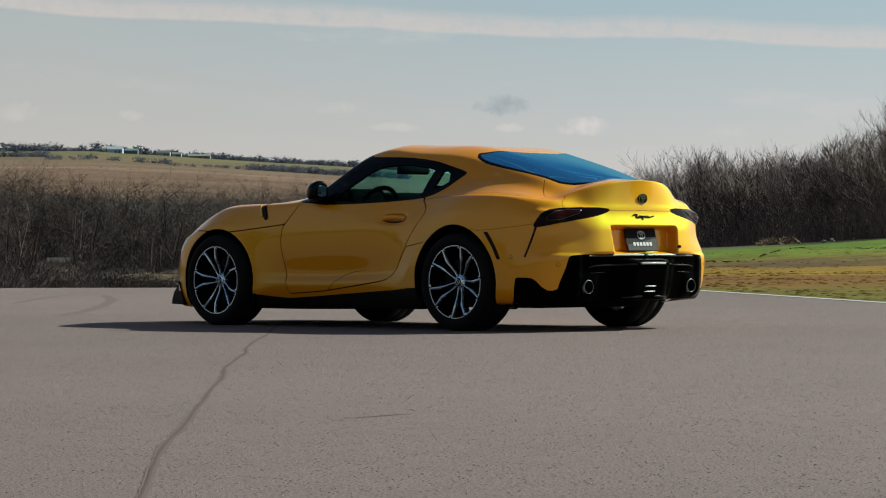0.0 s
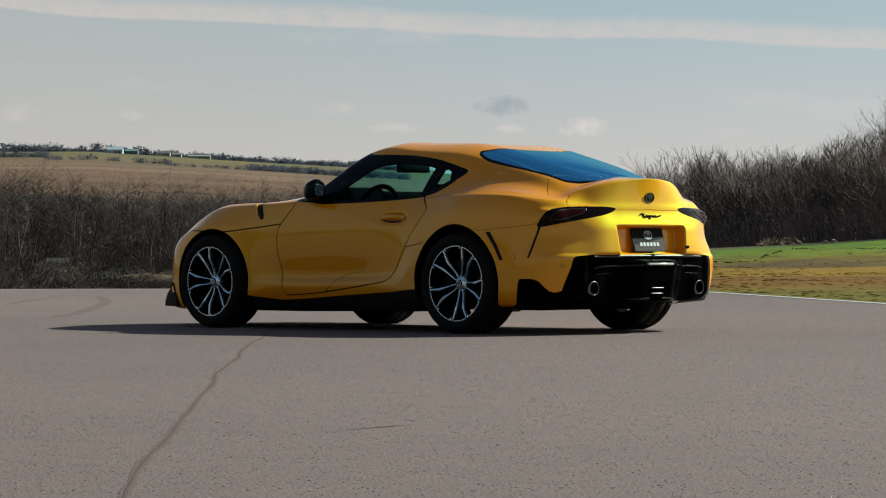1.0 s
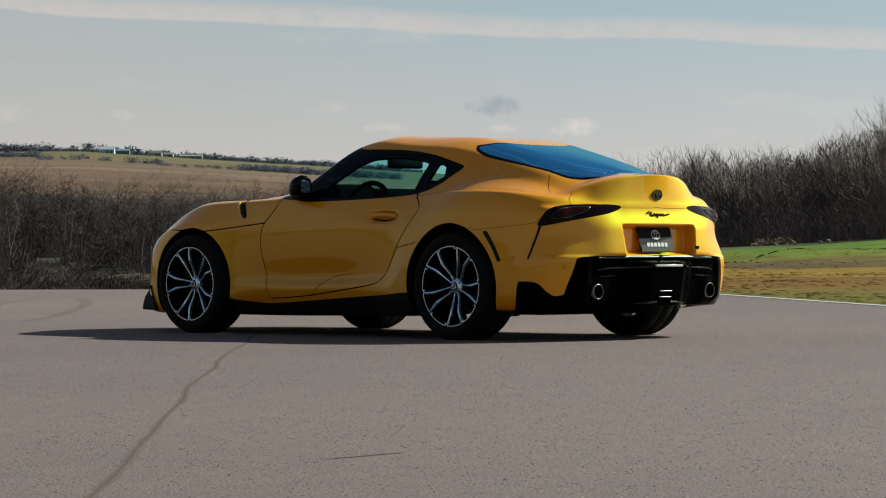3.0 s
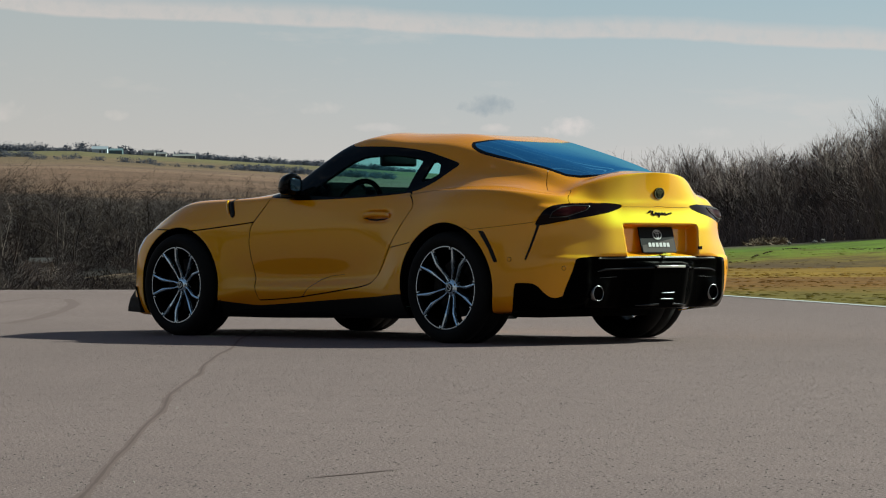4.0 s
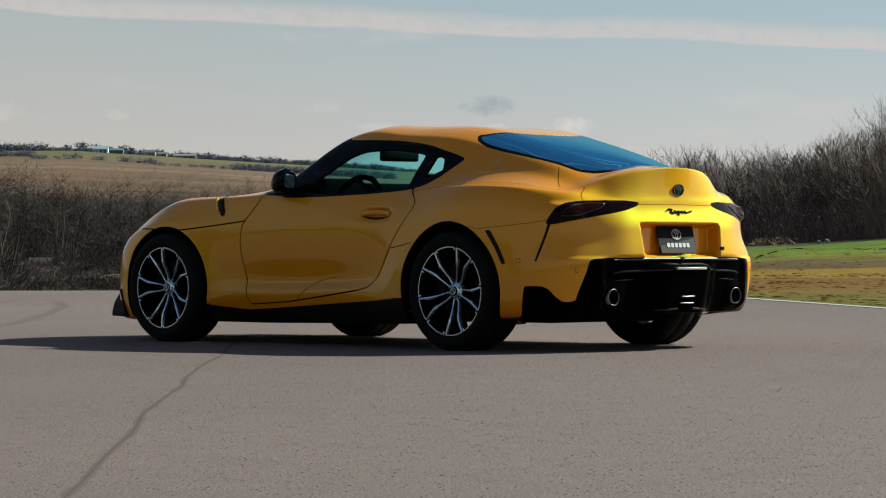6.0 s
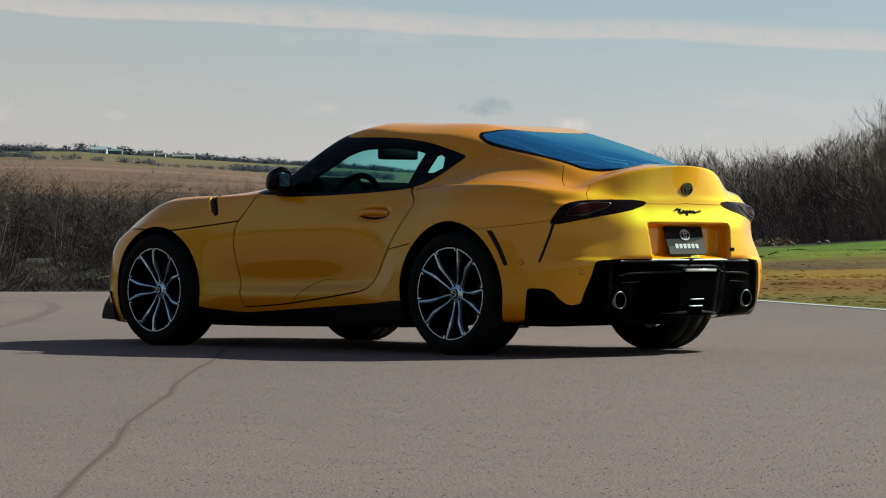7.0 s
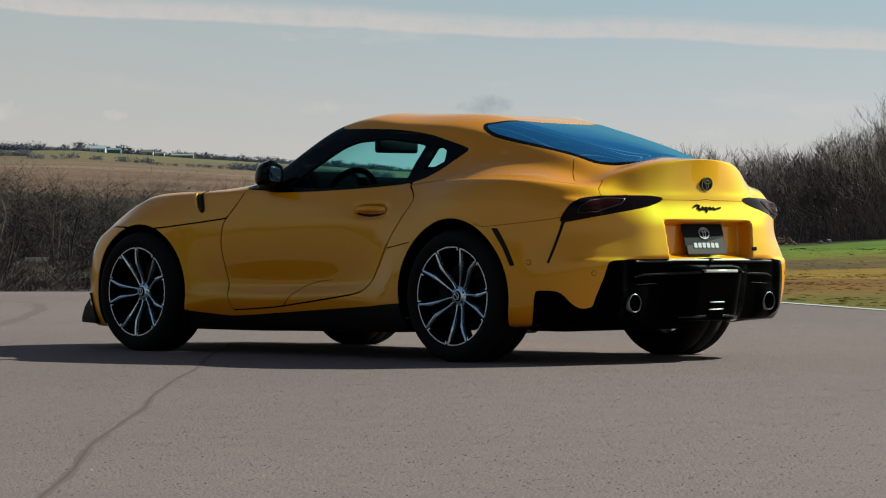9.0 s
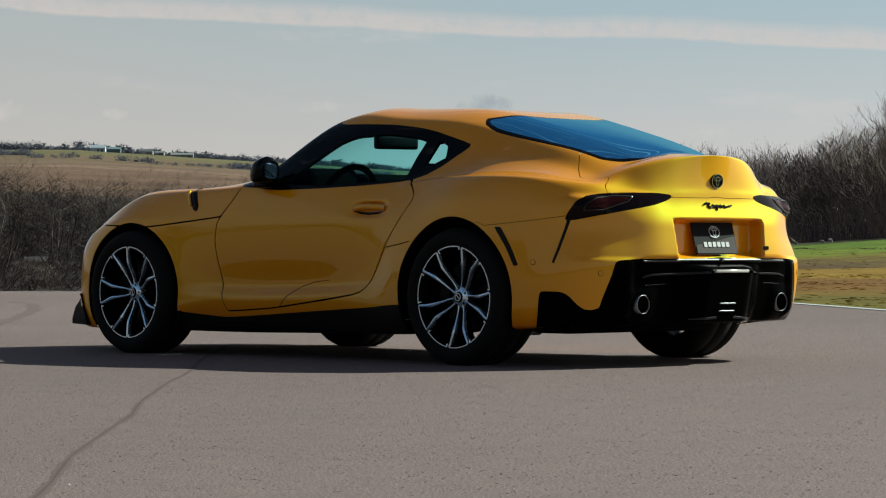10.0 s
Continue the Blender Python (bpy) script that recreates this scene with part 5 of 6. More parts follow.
def build_wheel(parent, x, y, spin, wide, flip):
    """A wheel whose outer rim lip lies at y = 0 of its own frame; flip turns it to the car's other side."""
    h = wide / 2
    barrel = lathe([(RIM_R, -.004), (RIM_R - .004, 0), (RIM_R - .010, -.004), (.226, -.03), (.215, -.09), (.214, -wide + .03), (.24, -wide + .01), (RIM_R, -wide), (RIM_R, -wide + .012), (.222, -wide + .03), (.222, -.05)])
    wheel = mesh_object("wheel", *barrel, RIM_BLACK, parent, "ten-spoke alloy wheel with low-profile tyre", True)
    wheel.matrix_local = pose(x, y, WHEEL_R - .004, 0, 0, 180 if flip else 0) @ pose(0, 0, 0, 0, spin, 0)
    tyre = [(RIM_R - .006, -.012), (RIM_R + .006, .004), (.272, .014), (.298, .012), (.314, .002), (.324, -.014), (WHEEL_R, -.032), (WHEEL_R, -.075), (WHEEL_R - .006, -.078), (WHEEL_R - .006, -.086), (WHEEL_R, -.089)]
    tyre += [(r, -wide - yy) for r, yy in tyre[::-1]]
    mesh_object("tyre", *lathe(tyre, 96), RUBBER, wheel, "black low-profile tyre", True)
    for k in range(5):
        a = 72 * k
        bars = []
        for sgn in (-1, 1):
            path = [(.042, 17.5, -.044, .008), (.075, 15.3, -.040, .0075), (.110, 12.9, -.029, .0085), (.142, 11.8, -.018, .0135), (.156, 11.6, -.013, .0165), (.172, 12.0, -.010, .0155), (.205, 13.7, -.005, .0130), (.241, 15.2, -.001, .0120)]
            bars.append(ribbon([(r, sgn * d + a, yy, w) for r, d, yy, w in path], .020, .22))
        bars.append(ribbon([(.2425, a + d, 0, .0055) for d in np.linspace(-15.2, 15.2, 12)], .012))
        mesh_object("twin_spoke", *join(bars), MACHINED, wheel, "machined silver twin spoke")
        arc = [ribbon([(.2425, a + 36 + d, 0, .0055) for d in np.linspace(-17.5, 17.5, 11)], .012)]
        arc += [ribbon([(.242, a + 36 + d, 0, .007), (.228, a + 36 + d * 0.93, -.002, .006)], .012) for d in (-17.5, 17.5)]
        mesh_object("rim_arc", *join(arc), MACHINED, wheel, "machined silver rim edge")
        dark = []
        for sgn in (-1, 1):
            dark.append(ribbon([(r, sgn * d + a, yy - .014, w) for r, d, yy, w in ((.045, 9, -.036, .020), (.12, 10, -.026, .016), (.18, 11, -.018, .022), (.24, 13.8, -.012, .022))], .035))
        mesh_object("spoke_back", *join(dark), RIM_BLACK, wheel)
    hub = lathe([(.0, -.036), (.030, -.036), (.034, -.040), (.048, -.044), (.052, -.052), (.052, -.09), (0, -.09)], 40)
    mesh_object("hub", *hub, MACHINED, wheel, "silver hub", True)
    mesh_object("hub_cap", *lathe([(0, -.031), (.022, -.032), (.027, -.036), (.0, -.037)], 32), RIM_BLACK, wheel, "round black hub cap", True)
    bars = [ribbon([(.017, d, -.030, .0035) for d in np.linspace(0, 360, 25)], .003), ribbon([(.014, 60, -.030, .004), (.006, 80, -.030, .004), (.006, 260, -.030, .004), (.014, 240, -.030, .004)], .003)]
    mesh_object("cap_emblem", *join(bars), MACHINED, wheel, "silver ring on the hub cap")
    for k in range(5):
        nut = lathe([(0, -.040), (.006, -.041), (.008, -.046), (0, -.05)], 10)
        v = [(px + .040 * math.cos(radians(72 * k + 36)), py, pz + .040 * math.sin(radians(72 * k + 36))) for px, py, pz in nut[0]]
        mesh_object("wheel_nut", v, nut[1], RIM_BLACK, wheel)
    mesh_object("brake_disc", *lathe([(.10, -.11), (.172, -.11), (.172, -.135), (.10, -.135)], 64), DARK_STEEL, wheel, "steel brake disc")
    mesh_object("disc_bell", *lathe([(.0, -.095), (.095, -.098), (.105, -.135), (0, -.136)], 40), MATT_BLACK, wheel)
    cal = [ribbon([(.150, dd, -.088, .062) for dd in np.linspace(-8, 42, 8)], .062)]
    o = mesh_object("brake_caliper", *turned(join(cal), spin), SATIN_BLACK, wheel, "dark brake caliper")
    return wheel


for x, y, wide, spin in ((-1.235, .906, .262, 26), (1.235, .906, .240, 0)):
    build_wheel(car, x, y, spin, wide, False)
    build_wheel(car, x, -y, spin + 11, wide, True)

# wheel wells, floor
for x, r in ((-1.235, .392), (1.235, .386)):
    for s in (1, -1):
        prof = [(r, .86), (r, .52), (.02, .52), (.02, .505), (r + .012, .505), (r + .012, .86)]
        v, f = lathe([(rr, s * yy) for rr, yy in prof], 56)
        ob = mesh_object("wheel_well", [(vx + x, vy, max(vz + .326, .145 if x > 0 else .215)) for vx, vy, vz in v], f, MATT_BLACK, car, "black wheel well")


def box(x0, x1, y0, y1, z0, z1, bevel=0.0, segments=2):
    bm = bmesh.new()
    bmesh.ops.create_cube(bm, size=1.0, matrix=Matrix.LocRotScale(((x0 + x1) / 2, (y0 + y1) / 2, (z0 + z1) / 2), None, (x1 - x0, y1 - y0, z1 - z0)))
    if bevel:
        bmesh.ops.bevel(bm, geom=bm.edges[:], offset=bevel, segments=segments, affect="EDGES", profile=0.6)
    return bm


part("floor_pan", box(-1.62, 1.95, -.50, .50, .150, .20, .01), MATT_BLACK, car, "black floor pan")
for s in (1, -1):
    arm = box(-1.40, -1.22, .46, .64, .140, .172, .012)
    bmesh.ops.scale(arm, vec=(1, s, 1), verts=arm.verts)
    part("suspension_arm", arm, BRAKE, car, "grey steel suspension arm", True)
part("sill_floor", box(-.84, .84, -.80, .80, .145, .19, .01), MATT_BLACK, car)

# ---- fittings on the body ----

def skin_tree():
    from mathutils.bvhtree import BVHTree
    r, t = both(SKIN)
    return BVHTree.FromPolygons([tuple(v) for v in r[:, :3]], [tuple(int(i) for i in f) for f in t])


TREE = skin_tree()


def on_side(x, z, lift=0.0, s=1):
    """The body's left side at (x, z), lifted off it."""
    hit, n, _, _ = TREE.ray_cast(Vector((x, 3.0, z)), Vector((0, -1, 0)))
    if n.y < 0:
        n = -n
    p = hit + n * lift
    return Vector((p.x, s * p.y, p.z))


def on_corner(h, z, lift=0.0, s=1):
    """The rear corner at (h, z), seen square on to it."""
    d = Vector((.70711, -.70711, 0))
    o = Vector((-h * .70711, -h * .70711, z)) - d * 3
    hit, n, _, _ = TREE.ray_cast(o, d)
    if n.dot(d) > 0:
        n = -n
    p = hit + n * lift
    return Vector((p.x, s * p.y, p.z))


def on_rear(y, z, lift=0.0):
    hit, n, _, _ = TREE.ray_cast(Vector((-4, y, z)), Vector((1, 0, 0)))
    if n.x > 0:
        n = -n
    return hit + n * lift


def patch(name, place, points, mat, label, thick=.006, steps=4, sides=(1, -1), parent=None):
    """A raised or sunk piece that follows the skin inside an outline: place(a, b, lift, s)."""
    poly = outline(points, steps)
    mid = poly.mean(0)
    for s in sides:
        verts, faces, n = [], [], len(poly)
        for k, (f, lift) in enumerate(((1.0, -.004), (1.0, thick * .7), (.93, thick), (.5, thick))):
            verts += [place(*(mid + (p - mid) * f), lift, s) for p in poly]
            if k:
                faces += [((k - 1) * n + i, (k - 1) * n + (i + 1) % n, k * n + (i + 1) % n, k * n + i) for i in range(n)]
        verts.append(place(*mid, thick, s))
        faces += [(3 * n + i, 3 * n + (i + 1) % n, 4 * n) for i in range(n)]
        mesh_object(name, verts, faces, mat, parent or car, label, True)


def strip(name, place, line, width, mat, label, lift=.002, sides=(1, -1), parent=None):
    """A narrow band along a line on the skin."""
    p = np.array(line, float)
    t = np.linspace(0, len(p) - 1, 8 * len(p))
    pts = np.stack([np.interp(t, range(len(p)), p[:, k]) for k in (0, 1)], 1)
    d = np.gradient(pts, axis=0)
    nrm = np.stack([-d[:, 1], d[:, 0]], 1) / (np.linalg.norm(d, axis=1, keepdims=True) + 1e-9)
    w = np.interp(t, range(len(p)), np.broadcast_to(width, len(p)))[:, None] / 2
    for s in sides:
        verts, faces = [], []
        for q, m, ww in zip(pts, nrm, w):
            verts += [place(*(q - m * ww), -.004, s), place(*(q - m * ww), lift, s), place(*(q + m * ww), lift, s), place(*(q + m * ww), -.004, s)]
        for i in range(len(pts) - 1):
            faces += [(4 * i + k, 4 * i + k + 1, 4 * i + k + 5, 4 * i + k + 4) for k in range(3)]
        e = 4 * (len(pts) - 1)
        faces += [(0, 1, 2, 3), (e + 3, e + 2, e + 1, e)]
        mesh_object(name, verts, faces, mat, parent or car, label, True)


# slit behind the rear wheel and the line that drops from the tail lamp
patch("side_vent", on_corner, [(.428, .655), (.440, .660), (.456, .655), (.500, .570), (.533, .487), (.528, .479), (.513, .482), (.478, .565)], SATIN_BLACK, "black slit vent behind the rear wheel", .003)
strip("lamp_vent", on_corner, [(.772, .700), (.752, .640), (.722, .560), (.694, .492)], [.016, .013, .012, .010], SATIN_BLACK, "black slit that drops from the tail lamp", .002)
strip("vent_lip", on_side, [(.845, .862), (.812, .822), (.785, .785)], [.010, .013, .008], PAINT, "raised yellow lip of the bonnet vent", .010)
strip("bonnet_vent", on_side, [(.808, .866), (.775, .820), (.745, .775), (.735, .762)], [.040, .042, .036, .016], SATIN_BLACK, "black vent on the bonnet's flank", .005)
# soft crease low on the door: its shade is drawn as a black line
strip("door_crease", on_side, [(.090, .262), (.02, .318), (-.06, .368), (-.16, .392), (-.28, .402)], [.004, .004, .004, .003, .002], SATIN_BLACK, "fine black line painted as the shade of a soft crease in the door's foot", .0006)
strip("shut_line", on_side, [(-.745, .566), (-.85, .580), (-.930, .594)], .004, MATT_BLACK, "dark shut line")
for h, z in ((.603, .495), (.914, .443)):
    patch("parking_sensor", on_corner, [(h + .011 * math.cos(a), z + .012 * math.sin(a)) for a in np.linspace(0, 6.283, 9)[:-1]], PAINT, "round parking sensor", .002, 2)
    for s in (1, -1):
        ring = [on_corner(h + .0125 * math.cos(a), z + .0135 * math.sin(a), .0006, s) for a in np.linspace(0, 6.283, 25)[:-1]]
        ring2 = [on_corner(h + .0105 * math.cos(a), z + .0115 * math.sin(a), .0022, s) for a in np.linspace(0, 6.283, 25)[:-1]]
        mesh_object("sensor_ring", ring + ring2, [(i, (i + 1) % 24, 24 + (i + 1) % 24, 24 + i) for i in range(24)], SATIN_BLACK, car)

# door handles: a bowed bar across the pull
for s in (1, -1):
    pts = [(-.688, .757, -.002), (-.655, .762, .006), (-.572, .766, .011), (-.49, .762, .006), (-.455, .757, -.002)]
    verts, faces = [], []
    base = [on_side(-.705, .752, 0, s), on_side(-.435, .752, 0, s)]
    for x, z, out in pts:
        f = (x + .705) / .27
        yb = base[0].y * (1 - f) + base[1].y * f
        for dz, dy in ((-.016, -.006), (-.014, .002), (.004, .006), (.016, .001), (.016, -.008)):
            verts.append((x, yb + s * (out + dy), z + dz))
    for i in range(len(pts) - 1):
        faces += [(5 * i + k, 5 * i + (k + 1) % 5, 5 * i + 5 + (k + 1) % 5, 5 * i + 5 + k) for k in range(5)]
    faces += [tuple(range(5)), tuple(range(5 * len(pts) - 5, 5 * len(pts)))]
    mesh_object("door_handle", verts, faces, PAINT, car, "yellow bar door handle", True)


# shade in the pull's lower half, painted as a black crescent
strip("handle_gap", on_side, [(-.680, .744), (-.63, .735), (-.572, .731), (-.51, .735), (-.462, .744)], [.003, .009, .012, .009, .003], SATIN_BLACK, "black strip painted as the shaded gap under the door handle", .002)


# mirrors
def build_mirror(s):
    verts, faces = [], []
    # rings across the housing, from its root to its tip: y, centre x, centre z, half depth, half height
    rings = [(.800, .150, .942, .030, .034), (.812, .152, .952, .048, .054), (.840, .158, .960, .058, .066), (.875, .164, .962, .060, .068), (.905, .168, .957, .054, .060), (.925, .168, .950, .040, .046), (.934, .166, .946, .015, .022)]
    m = 20
    for y, cx, cz, hx, hz in rings:
        for k in range(m):
            a = 2 * math.pi * k / m
            ca_, sa_ = math.cos(a), math.sin(a)
            ex = math.copysign(abs(ca_) ** .7, ca_) * hx * (1.25 if ca_ > 0 else .55)
            verts.append((cx + ex, s * y, cz + math.copysign(abs(sa_) ** .8, sa_) * hz - .012 * ca_))
    for i in range(len(rings) - 1):
        faces += [(i * m + k, i * m + (k + 1) % m, (i + 1) * m + (k + 1) % m, (i + 1) * m + k) for k in range(m)]
    faces += [tuple(range(m)), tuple(range(m * len(rings) - m, m * len(rings)))]
    ob = mesh_object("door_mirror", verts, faces, GLOSS_BLACK, car, "gloss black door mirror", True)
    g = []
    for k in range(16):
        a = 2 * math.pi * k / 16
        g.append((.122 + .008 * math.sin(a) + .003 * math.cos(a), s * (.866 + .044 * math.copysign(abs(math.cos(a)) ** .6, math.cos(a))), .957 + .040 * math.copysign(abs(math.sin(a)) ** .6, math.sin(a))))
    mesh_object("mirror_glass", g, [tuple(range(16))], MIRROR, ob, "mirror glass")
    arm = box(.165, .26, .775, .875, .872, .905, .012)
    bmesh.ops.scale(arm, vec=(1, s, 1), verts=arm.verts)
    part("mirror_foot", arm, GLOSS_BLACK, ob, "black mirror foot", True)


build_mirror(1)
build_mirror(-1)

# exhaust pipes
for s in (1, -1):
    v, f = lathe([(.0425, 0), (.0455, -.003), (.0455, -.10), (.041, -.10), (.041, -.003)], 40)
    m = Matrix.Translation((-2.096, s * .513, .297)) @ Matrix.Rotation(radians(90), 4, "Z")
    mesh_object("exhaust_pipe", [tuple(m @ Vector(p)) for p in v], f, BRAKE, car, "steel round exhaust pipe", True)
    v, f = lathe([(.0, -.085), (.0405, -.085), (.0405, -.006), (.0398, -.006), (.0398, -.095), (0, -.095)], 24)
    mesh_object("pipe_inside", [tuple(m @ Vector(p)) for p in v], f, MATT_BLACK, car)

# tail details: number plate, badges, lamp bars
def rear_sheet(name, outline_yz, mat, label, lift, thick=.004, parent=None, fixed_x=None, lean=0.0):
    """A flat piece on the tail, its outline in (y, z)."""
    n = len(outline_yz)
    cy, cz = np.mean(outline_yz, 0)
    x = fixed_x if fixed_x is not None else on_rear(cy, cz).x - lift
    v = [(x - lean * (z - cz), y, z) for y, z in outline_yz] + [(x + thick - lean * (z - cz), y, z) for y, z in outline_yz]
    f = [tuple(range(n)), tuple(range(2 * n - 1, n - 1, -1))] + [(i, (i + 1) % n, n + (i + 1) % n, n + i) for i in range(n)]
    return mesh_object(name, v, f, mat, parent or car, label)


def round_rect(y0, y1, z0, z1, r=.012):
    pts = []
    for cy, cz, a0 in ((y1 - r, z1 - r, 0), (y0 + r, z1 - r, 90), (y0 + r, z0 + r, 180), (y1 - r, z0 + r, 270)):
        pts += [(cy + r * math.cos(radians(a0 + k * 30)), cz + r * math.sin(radians(a0 + k * 30))) for k in range(4)]
    return pts


def disc(y, z, r, n=28, ry=None):
    return [(y + (ry or r) * math.cos(2 * math.pi * k / n), z + r * math.sin(2 * math.pi * k / n)) for k in range(n)]


PX = -2.097
plate = rear_sheet("number_plate", round_rect(-.1525, .1525, .530, .684), PLATE_DARK, "dark dealer plate with pale round emblem and bars", 0, .006, None, PX, -.25)
def plate_bit(name, pts, mat, label=""):
    v = [(PX - .003 - -.25 * (z - .607), y, z) for y, z in pts]
    mesh_object(name, v, [tuple(range(len(v)))], mat, plate, label)
PLATE_GREY = material("plate_grey", (0.05, 0.040, 0.035), 0.5, spec=0.1)[0]
plate_bit("plate_band", [(-.146, .536), (.146, .536), (.146, .575), (.02, .590), (-.146, .618)], PLATE_GREY, "paler lower band of the plate")
def ring_sheet(name, y, z, r, ry, w, mat, x, parent, lean=0.0):
    a, b = disc(y, z, r, 28, ry), disc(y, z, r - w, 28, ry - w)
    v = [(x - lean * (q[1] - .607), *q) for q in a + b]
    mesh_object(name, v, [(i, (i + 1) % 28, 28 + (i + 1) % 28, 28 + i) for i in range(28)], mat, parent)
ring_sheet("plate_emblem", 0, .638, .029, .040, .005, WHITE, PX - .005, plate, -.25)
ring_sheet("plate_emblem", 0, .638, .025, .012, .004, WHITE, PX - .0055, plate, -.25)
ring_sheet("plate_emblem", 0, .650, .009, .024, .004, WHITE, PX - .006, plate, -.25)
for k in range(6):
    y = .082 - k * .0325
    v = [(PX - .006 - -.25 * (z - .607), yy, z) for yy, z in round_rect(y - .012, y + .012, .566, .590, .004)]
    mesh_object("plate_bar", v, [tuple(range(len(v)))], WHITE, plate)

BADGE_X = on_rear(0, .880).x - .008
badge = rear_sheet("round_badge", disc(0, .880, .034, 32, .042), GLOSS_BLACK, "round black badge with chrome rings", .012, .02, None, BADGE_X, .10)
ring_sheet("badge_ring", 0, .880, .034, .042, .004, CHROME, BADGE_X - .0015, badge, 0)
for o in badge.children:
    for v in o.data.vertices:
        v.co.x = BADGE_X - .0015 - .10 * (v.co.z - .880)
for r, ry in ((.024, .012), (.010, .026)):
    ring_sheet("badge_ring", 0, .880 + (.010 if ry > .02 else 0), r, ry, .003, CHROME, 0, badge)
    for v in badge.children[-1].data.vertices:
        v.co.x = BADGE_X - .0025 - .10 * (v.co.z - .880)

# script badge: a row of plain strokes
pts = [(.105, .765), (.085, .775), (.062, .772), (.075, .760), (.060, .752), (.045, .755), (.040, .766), (.030, .754), (.018, .764), (.015, .740), (.012, .764), (-.004, .756), (-.015, .765), (-.022, .754), (-.040, .764), (-.048, .754), (-.075, .760), (-.100, .764)]
strip("script_badge", lambda a, b, lift, s=1: on_rear(a, b, lift), pts, .008, GLOSS_BLACK, "dark script badge", .006, (1,))
rear_sheet("small_badge", round_rect(-.352, -.318, .552, .570, .004), GLOSS_BLACK, "small dark badge", .004, .006)

# diffuser: centre lamp, ledges, fins
def bar(name, y0, y1, z0, z1, x0, depth, mat, label, bevel=.004):
    return part(name, box(x0, x0 + depth, y0, y1, z0, z1, bevel), mat, car, label, True)


LEDGE_SATIN = material("ledge_satin", (0.012, 0.011, 0.009), 0.42, ior=1.35)[0]
LEDGE = material("ledge_black", (0.004, 0.004, 0.004), 0.10, ior=1.35)[0]


def on_tail(a, b, lift=0.0, s=1):
    p = on_rear(a, b, lift)
    return Vector((p.x, s * p.y, p.z))


strip("diffuser_ledge", on_tail, [(0.0, .502), (.30, .502), (.52, .499)], .010, LEDGE_SATIN, "satin black ledge over the diffuser", .010)
strip("diffuser_blade", on_tail, [(.150, .446), (.30, .440), (.47, .436), (.52, .424)], [.010, .010, .009, .004], LEDGE, "gloss black blade across the diffuser", .014)
strip("diffuser_crease", on_tail, [(.36, .392), (.50, .386)], .004, LEDGE, "fine crease in the diffuser", .003)
strip("diffuser_lip", on_tail, [(.06, .232), (.14, .228), (.22, .226)], [.010, .008, .004], LEDGE, "gloss black lower lip", .008)
bar("centre_lamp", -.122, .122, .443, .458, on_rear(0, .448).x - .012, .04, material("lamp_lens", (0.45, 0.42, 0.38), 0.12, coat=0.5)[0], "pale centre lamp in the diffuser")
for z in (.258, .294):
    bar("diffuser_slat", -.055, .055, z, z + .006, on_rear(0, z).x - .010, .03, BRAKE, "thin bright slat", .002)

# dark front corner blade
for s in (1, -1):
    bm = bmesh.new()
    ring = []
    for z, x0, x1, y in ((.145, 1.62, 1.935, .830), (.175, 1.63, 1.935, .830), (.235, 1.66, 1.920, .822), (.315, 1.72, 1.87, .800)):
        ring.append([bm.verts.new((xx, s * yy, z)) for xx, yy in ((x0, y + .055), (x1, y - .09), (x1 - .02, y - .12), (x0 - .01, y + .02))])
    for a, b in zip(ring, ring[1:]):
        for k in range(4):
            bm.faces.new((a[k], a[(k + 1) % 4], b[(k + 1) % 4], b[k]))
    bm.faces.new(ring[0])
    bm.faces.new(ring[-1])
    bmesh.ops.recalc_face_normals(bm, faces=bm.faces[:])
    part("corner_blade", bm, RUBBER, car, "black blade on the front corner")

# tail lamp inserts
for pts in ([(.845, .752), (.90, .790), (.98, .800), (1.05, .795), (1.02, .765), (.93, .742)],):
    patch("lamp_insert", on_corner, pts, LAMP_RED, "dark red lamp insert", .003)

LAMP_EDGE = material("lamp_edge", (0.02, 0.016, 0.015), 0.35, ior=1.3)[0]
strip("lamp_outline", on_corner, [(.835, .735), (.850, .765), (.900, .793), (.98, .803), (1.07, .800), (1.045, .775), (.93, .738), (.835, .735)], .006, LAMP_EDGE, "grey light-guide outline inside the tail lamp", .004)

# ---- cabin ----
def seat(y):
    s_ob = part("seat", box(-.42, .10, y - .25, y + .25, .28, .46, .06, 4), LEATHER, car, "black sports seat", True)
    back = box(-.075, .075, -.25, .25, 0, .50, .06, 4)
    bmesh.ops.transform(back, matrix=Matrix.Translation((-.36, y, .38)) @ Matrix.Rotation(radians(-18), 4, "Y"), verts=back.verts)
    part("backrest", back, LEATHER, s_ob, "", True)
    head = box(-.05, .05, -.12, .12, 0, .20, .045, 4)
    bmesh.ops.transform(head, matrix=Matrix.Translation((-.575, y, .79)) @ Matrix.Rotation(radians(-12), 4, "Y"), verts=head.verts)
    part("headrest", head, LEATHER, s_ob, "", True)


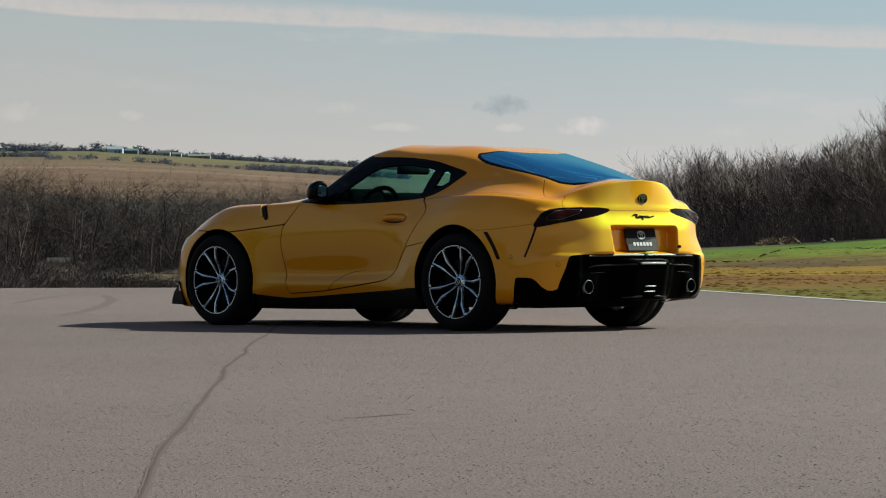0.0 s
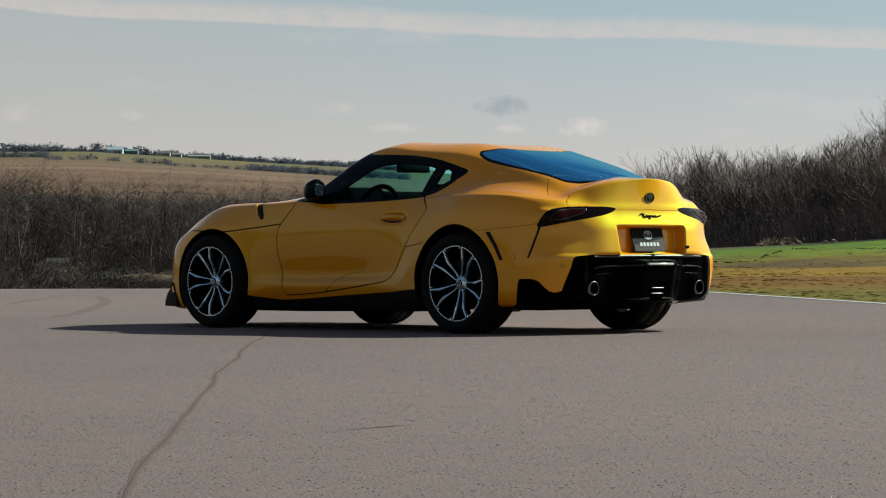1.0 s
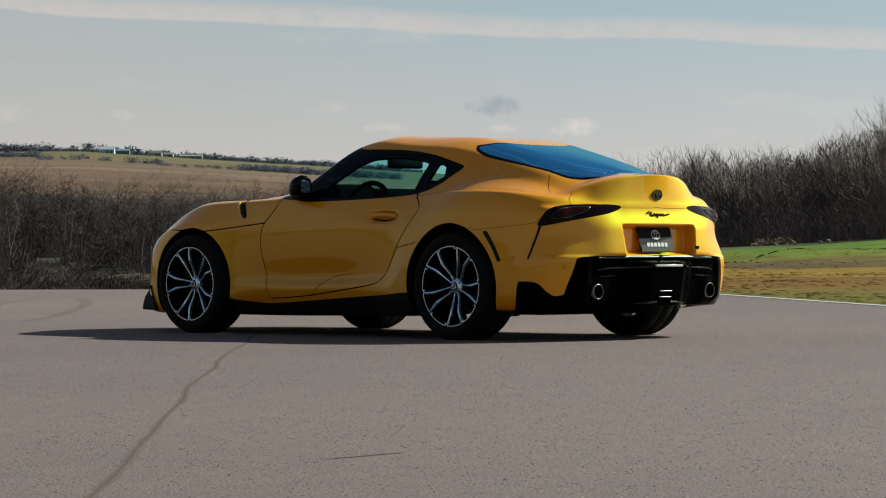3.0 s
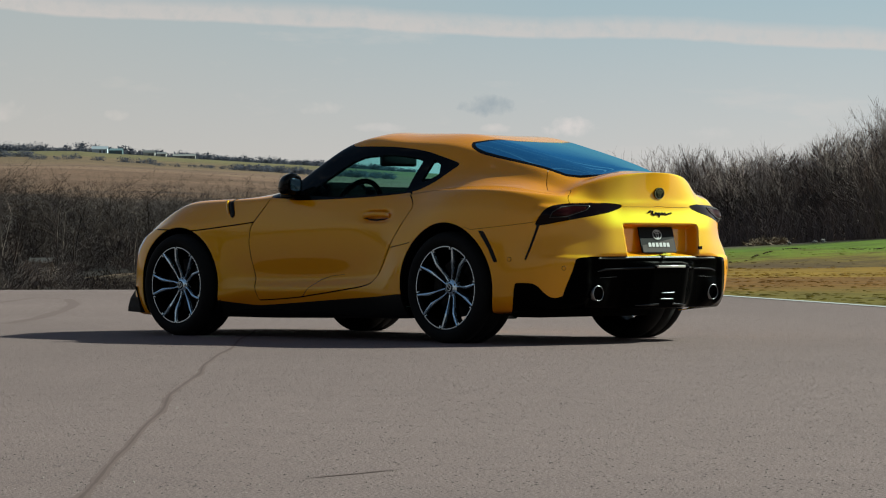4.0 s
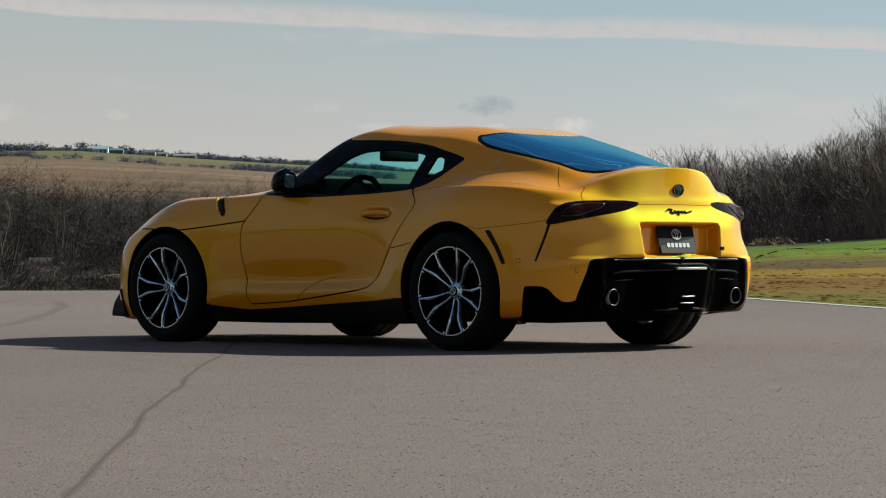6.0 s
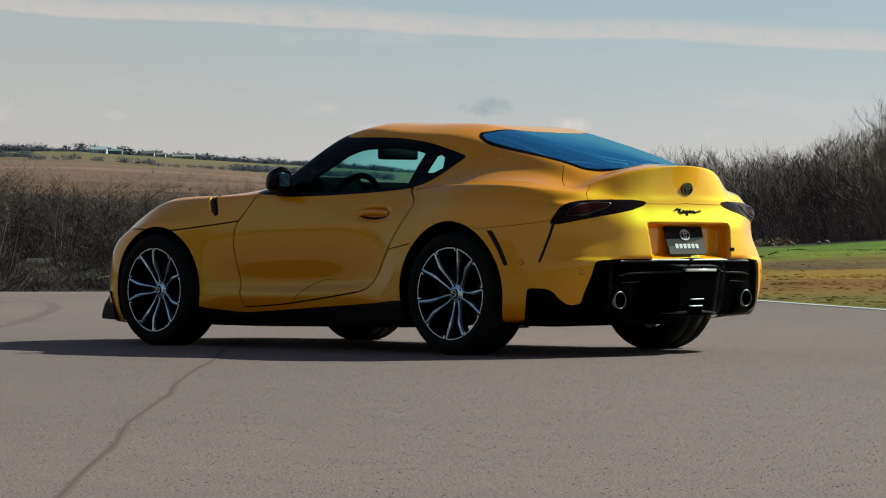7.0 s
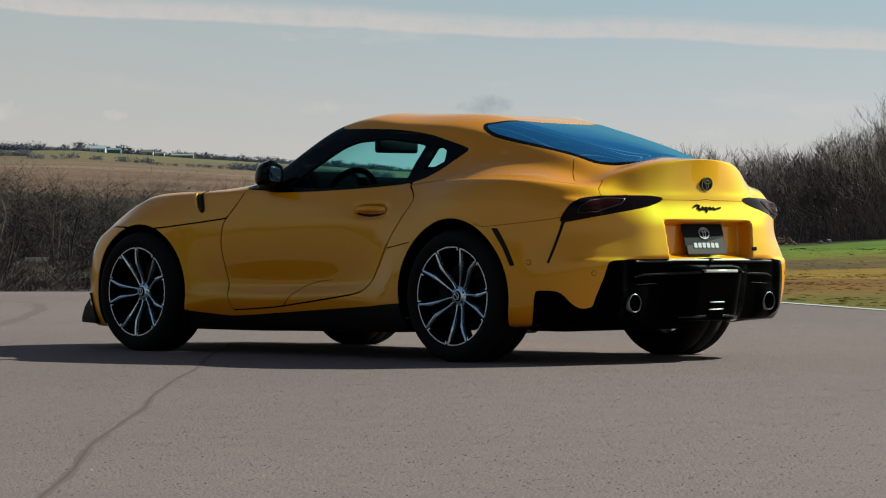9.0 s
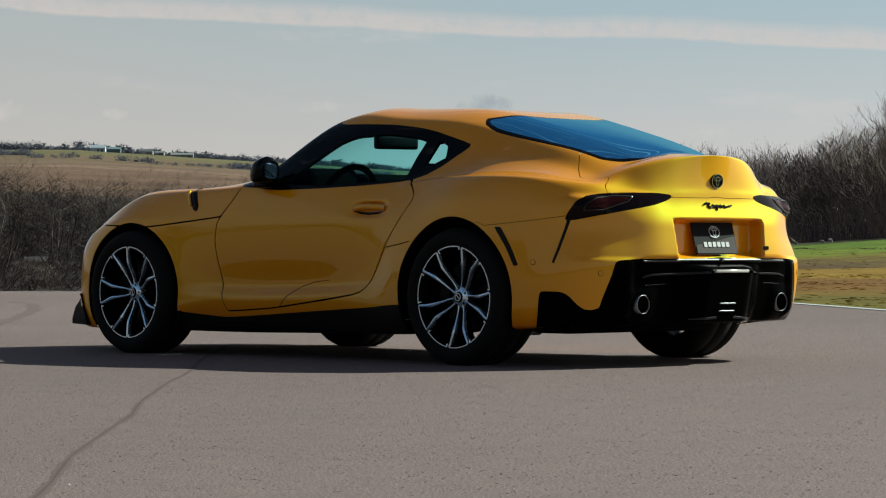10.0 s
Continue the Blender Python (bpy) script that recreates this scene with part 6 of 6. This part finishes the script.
seat(.37)
seat(-.37)
part("dashboard", box(.18, .44, -.60, .60, .52, .958, .05, 4), LEATHER, car, "black dashboard", True)
part("instrument_hood", box(.165, .40, .20, .56, .80, .980, .05, 3), LEATHER, car, "black instrument hood", True)
part("luggage_cover", box(-1.85, -.85, -.55, .55, .62, .80, .05, 2), MATT_BLACK, car, "black luggage cover", True)
part("rear_bulkhead", box(-.98, -.82, -.66, .66, .3, .86, .03, 2), MATT_BLACK, car, "black bulkhead", True)


def tube_ring(radius, r, m, seg=40, tube=10):
    v, f = [], []
    for i in range(seg):
        a = 2 * math.pi * i / seg
        for j in range(tube):
            b = 2 * math.pi * j / tube
            v.append(tuple(m @ Vector((0, (radius + r * math.cos(b)) * math.cos(a), (radius + r * math.cos(b)) * math.sin(a) + 0 * r)) + (m.to_3x3() @ Vector((r * math.sin(b), 0, 0)))))
    for i in range(seg):
        for j in range(tube):
            f.append((i * tube + j, i * tube + (j + 1) % tube, ((i + 1) % seg) * tube + (j + 1) % tube, ((i + 1) % seg) * tube + j))
    return v, f


M_SW = Matrix.Translation((.08, .37, .820)) @ Matrix.Rotation(radians(-22), 4, "Y")
sw = mesh_object("steering_wheel", *tube_ring(.178, .017, M_SW), LEATHER, car, "black steering wheel", True)
hubm = box(-.02, .03, -.06, .06, -.05, .05, .02, 3)
bmesh.ops.transform(hubm, matrix=M_SW, verts=hubm.verts)
part("wheel_hub", hubm, LEATHER, sw, "", True)
for dy in (-.115, .115):
    sp = box(-.008, .012, dy - .06, dy + .06, -.02, .015, .006)
    bmesh.ops.transform(sp, matrix=M_SW, verts=sp.verts)
    part("wheel_spoke", sp, LEATHER, sw)
mir = box(-.02, .02, -.13, .13, -.038, .038, .018, 3)
bmesh.ops.transform(mir, matrix=Matrix.Translation((.10, 0, 1.125)) @ Matrix.Rotation(radians(-14), 4, "Z"), verts=mir.verts)
rv = part("rear_view_mirror", mir, SATIN_BLACK, car, "black rear-view mirror", True)
part("mirror_stalk", box(.11, .16, -.015, .015, 1.14, 1.20, .006), SATIN_BLACK, rv)
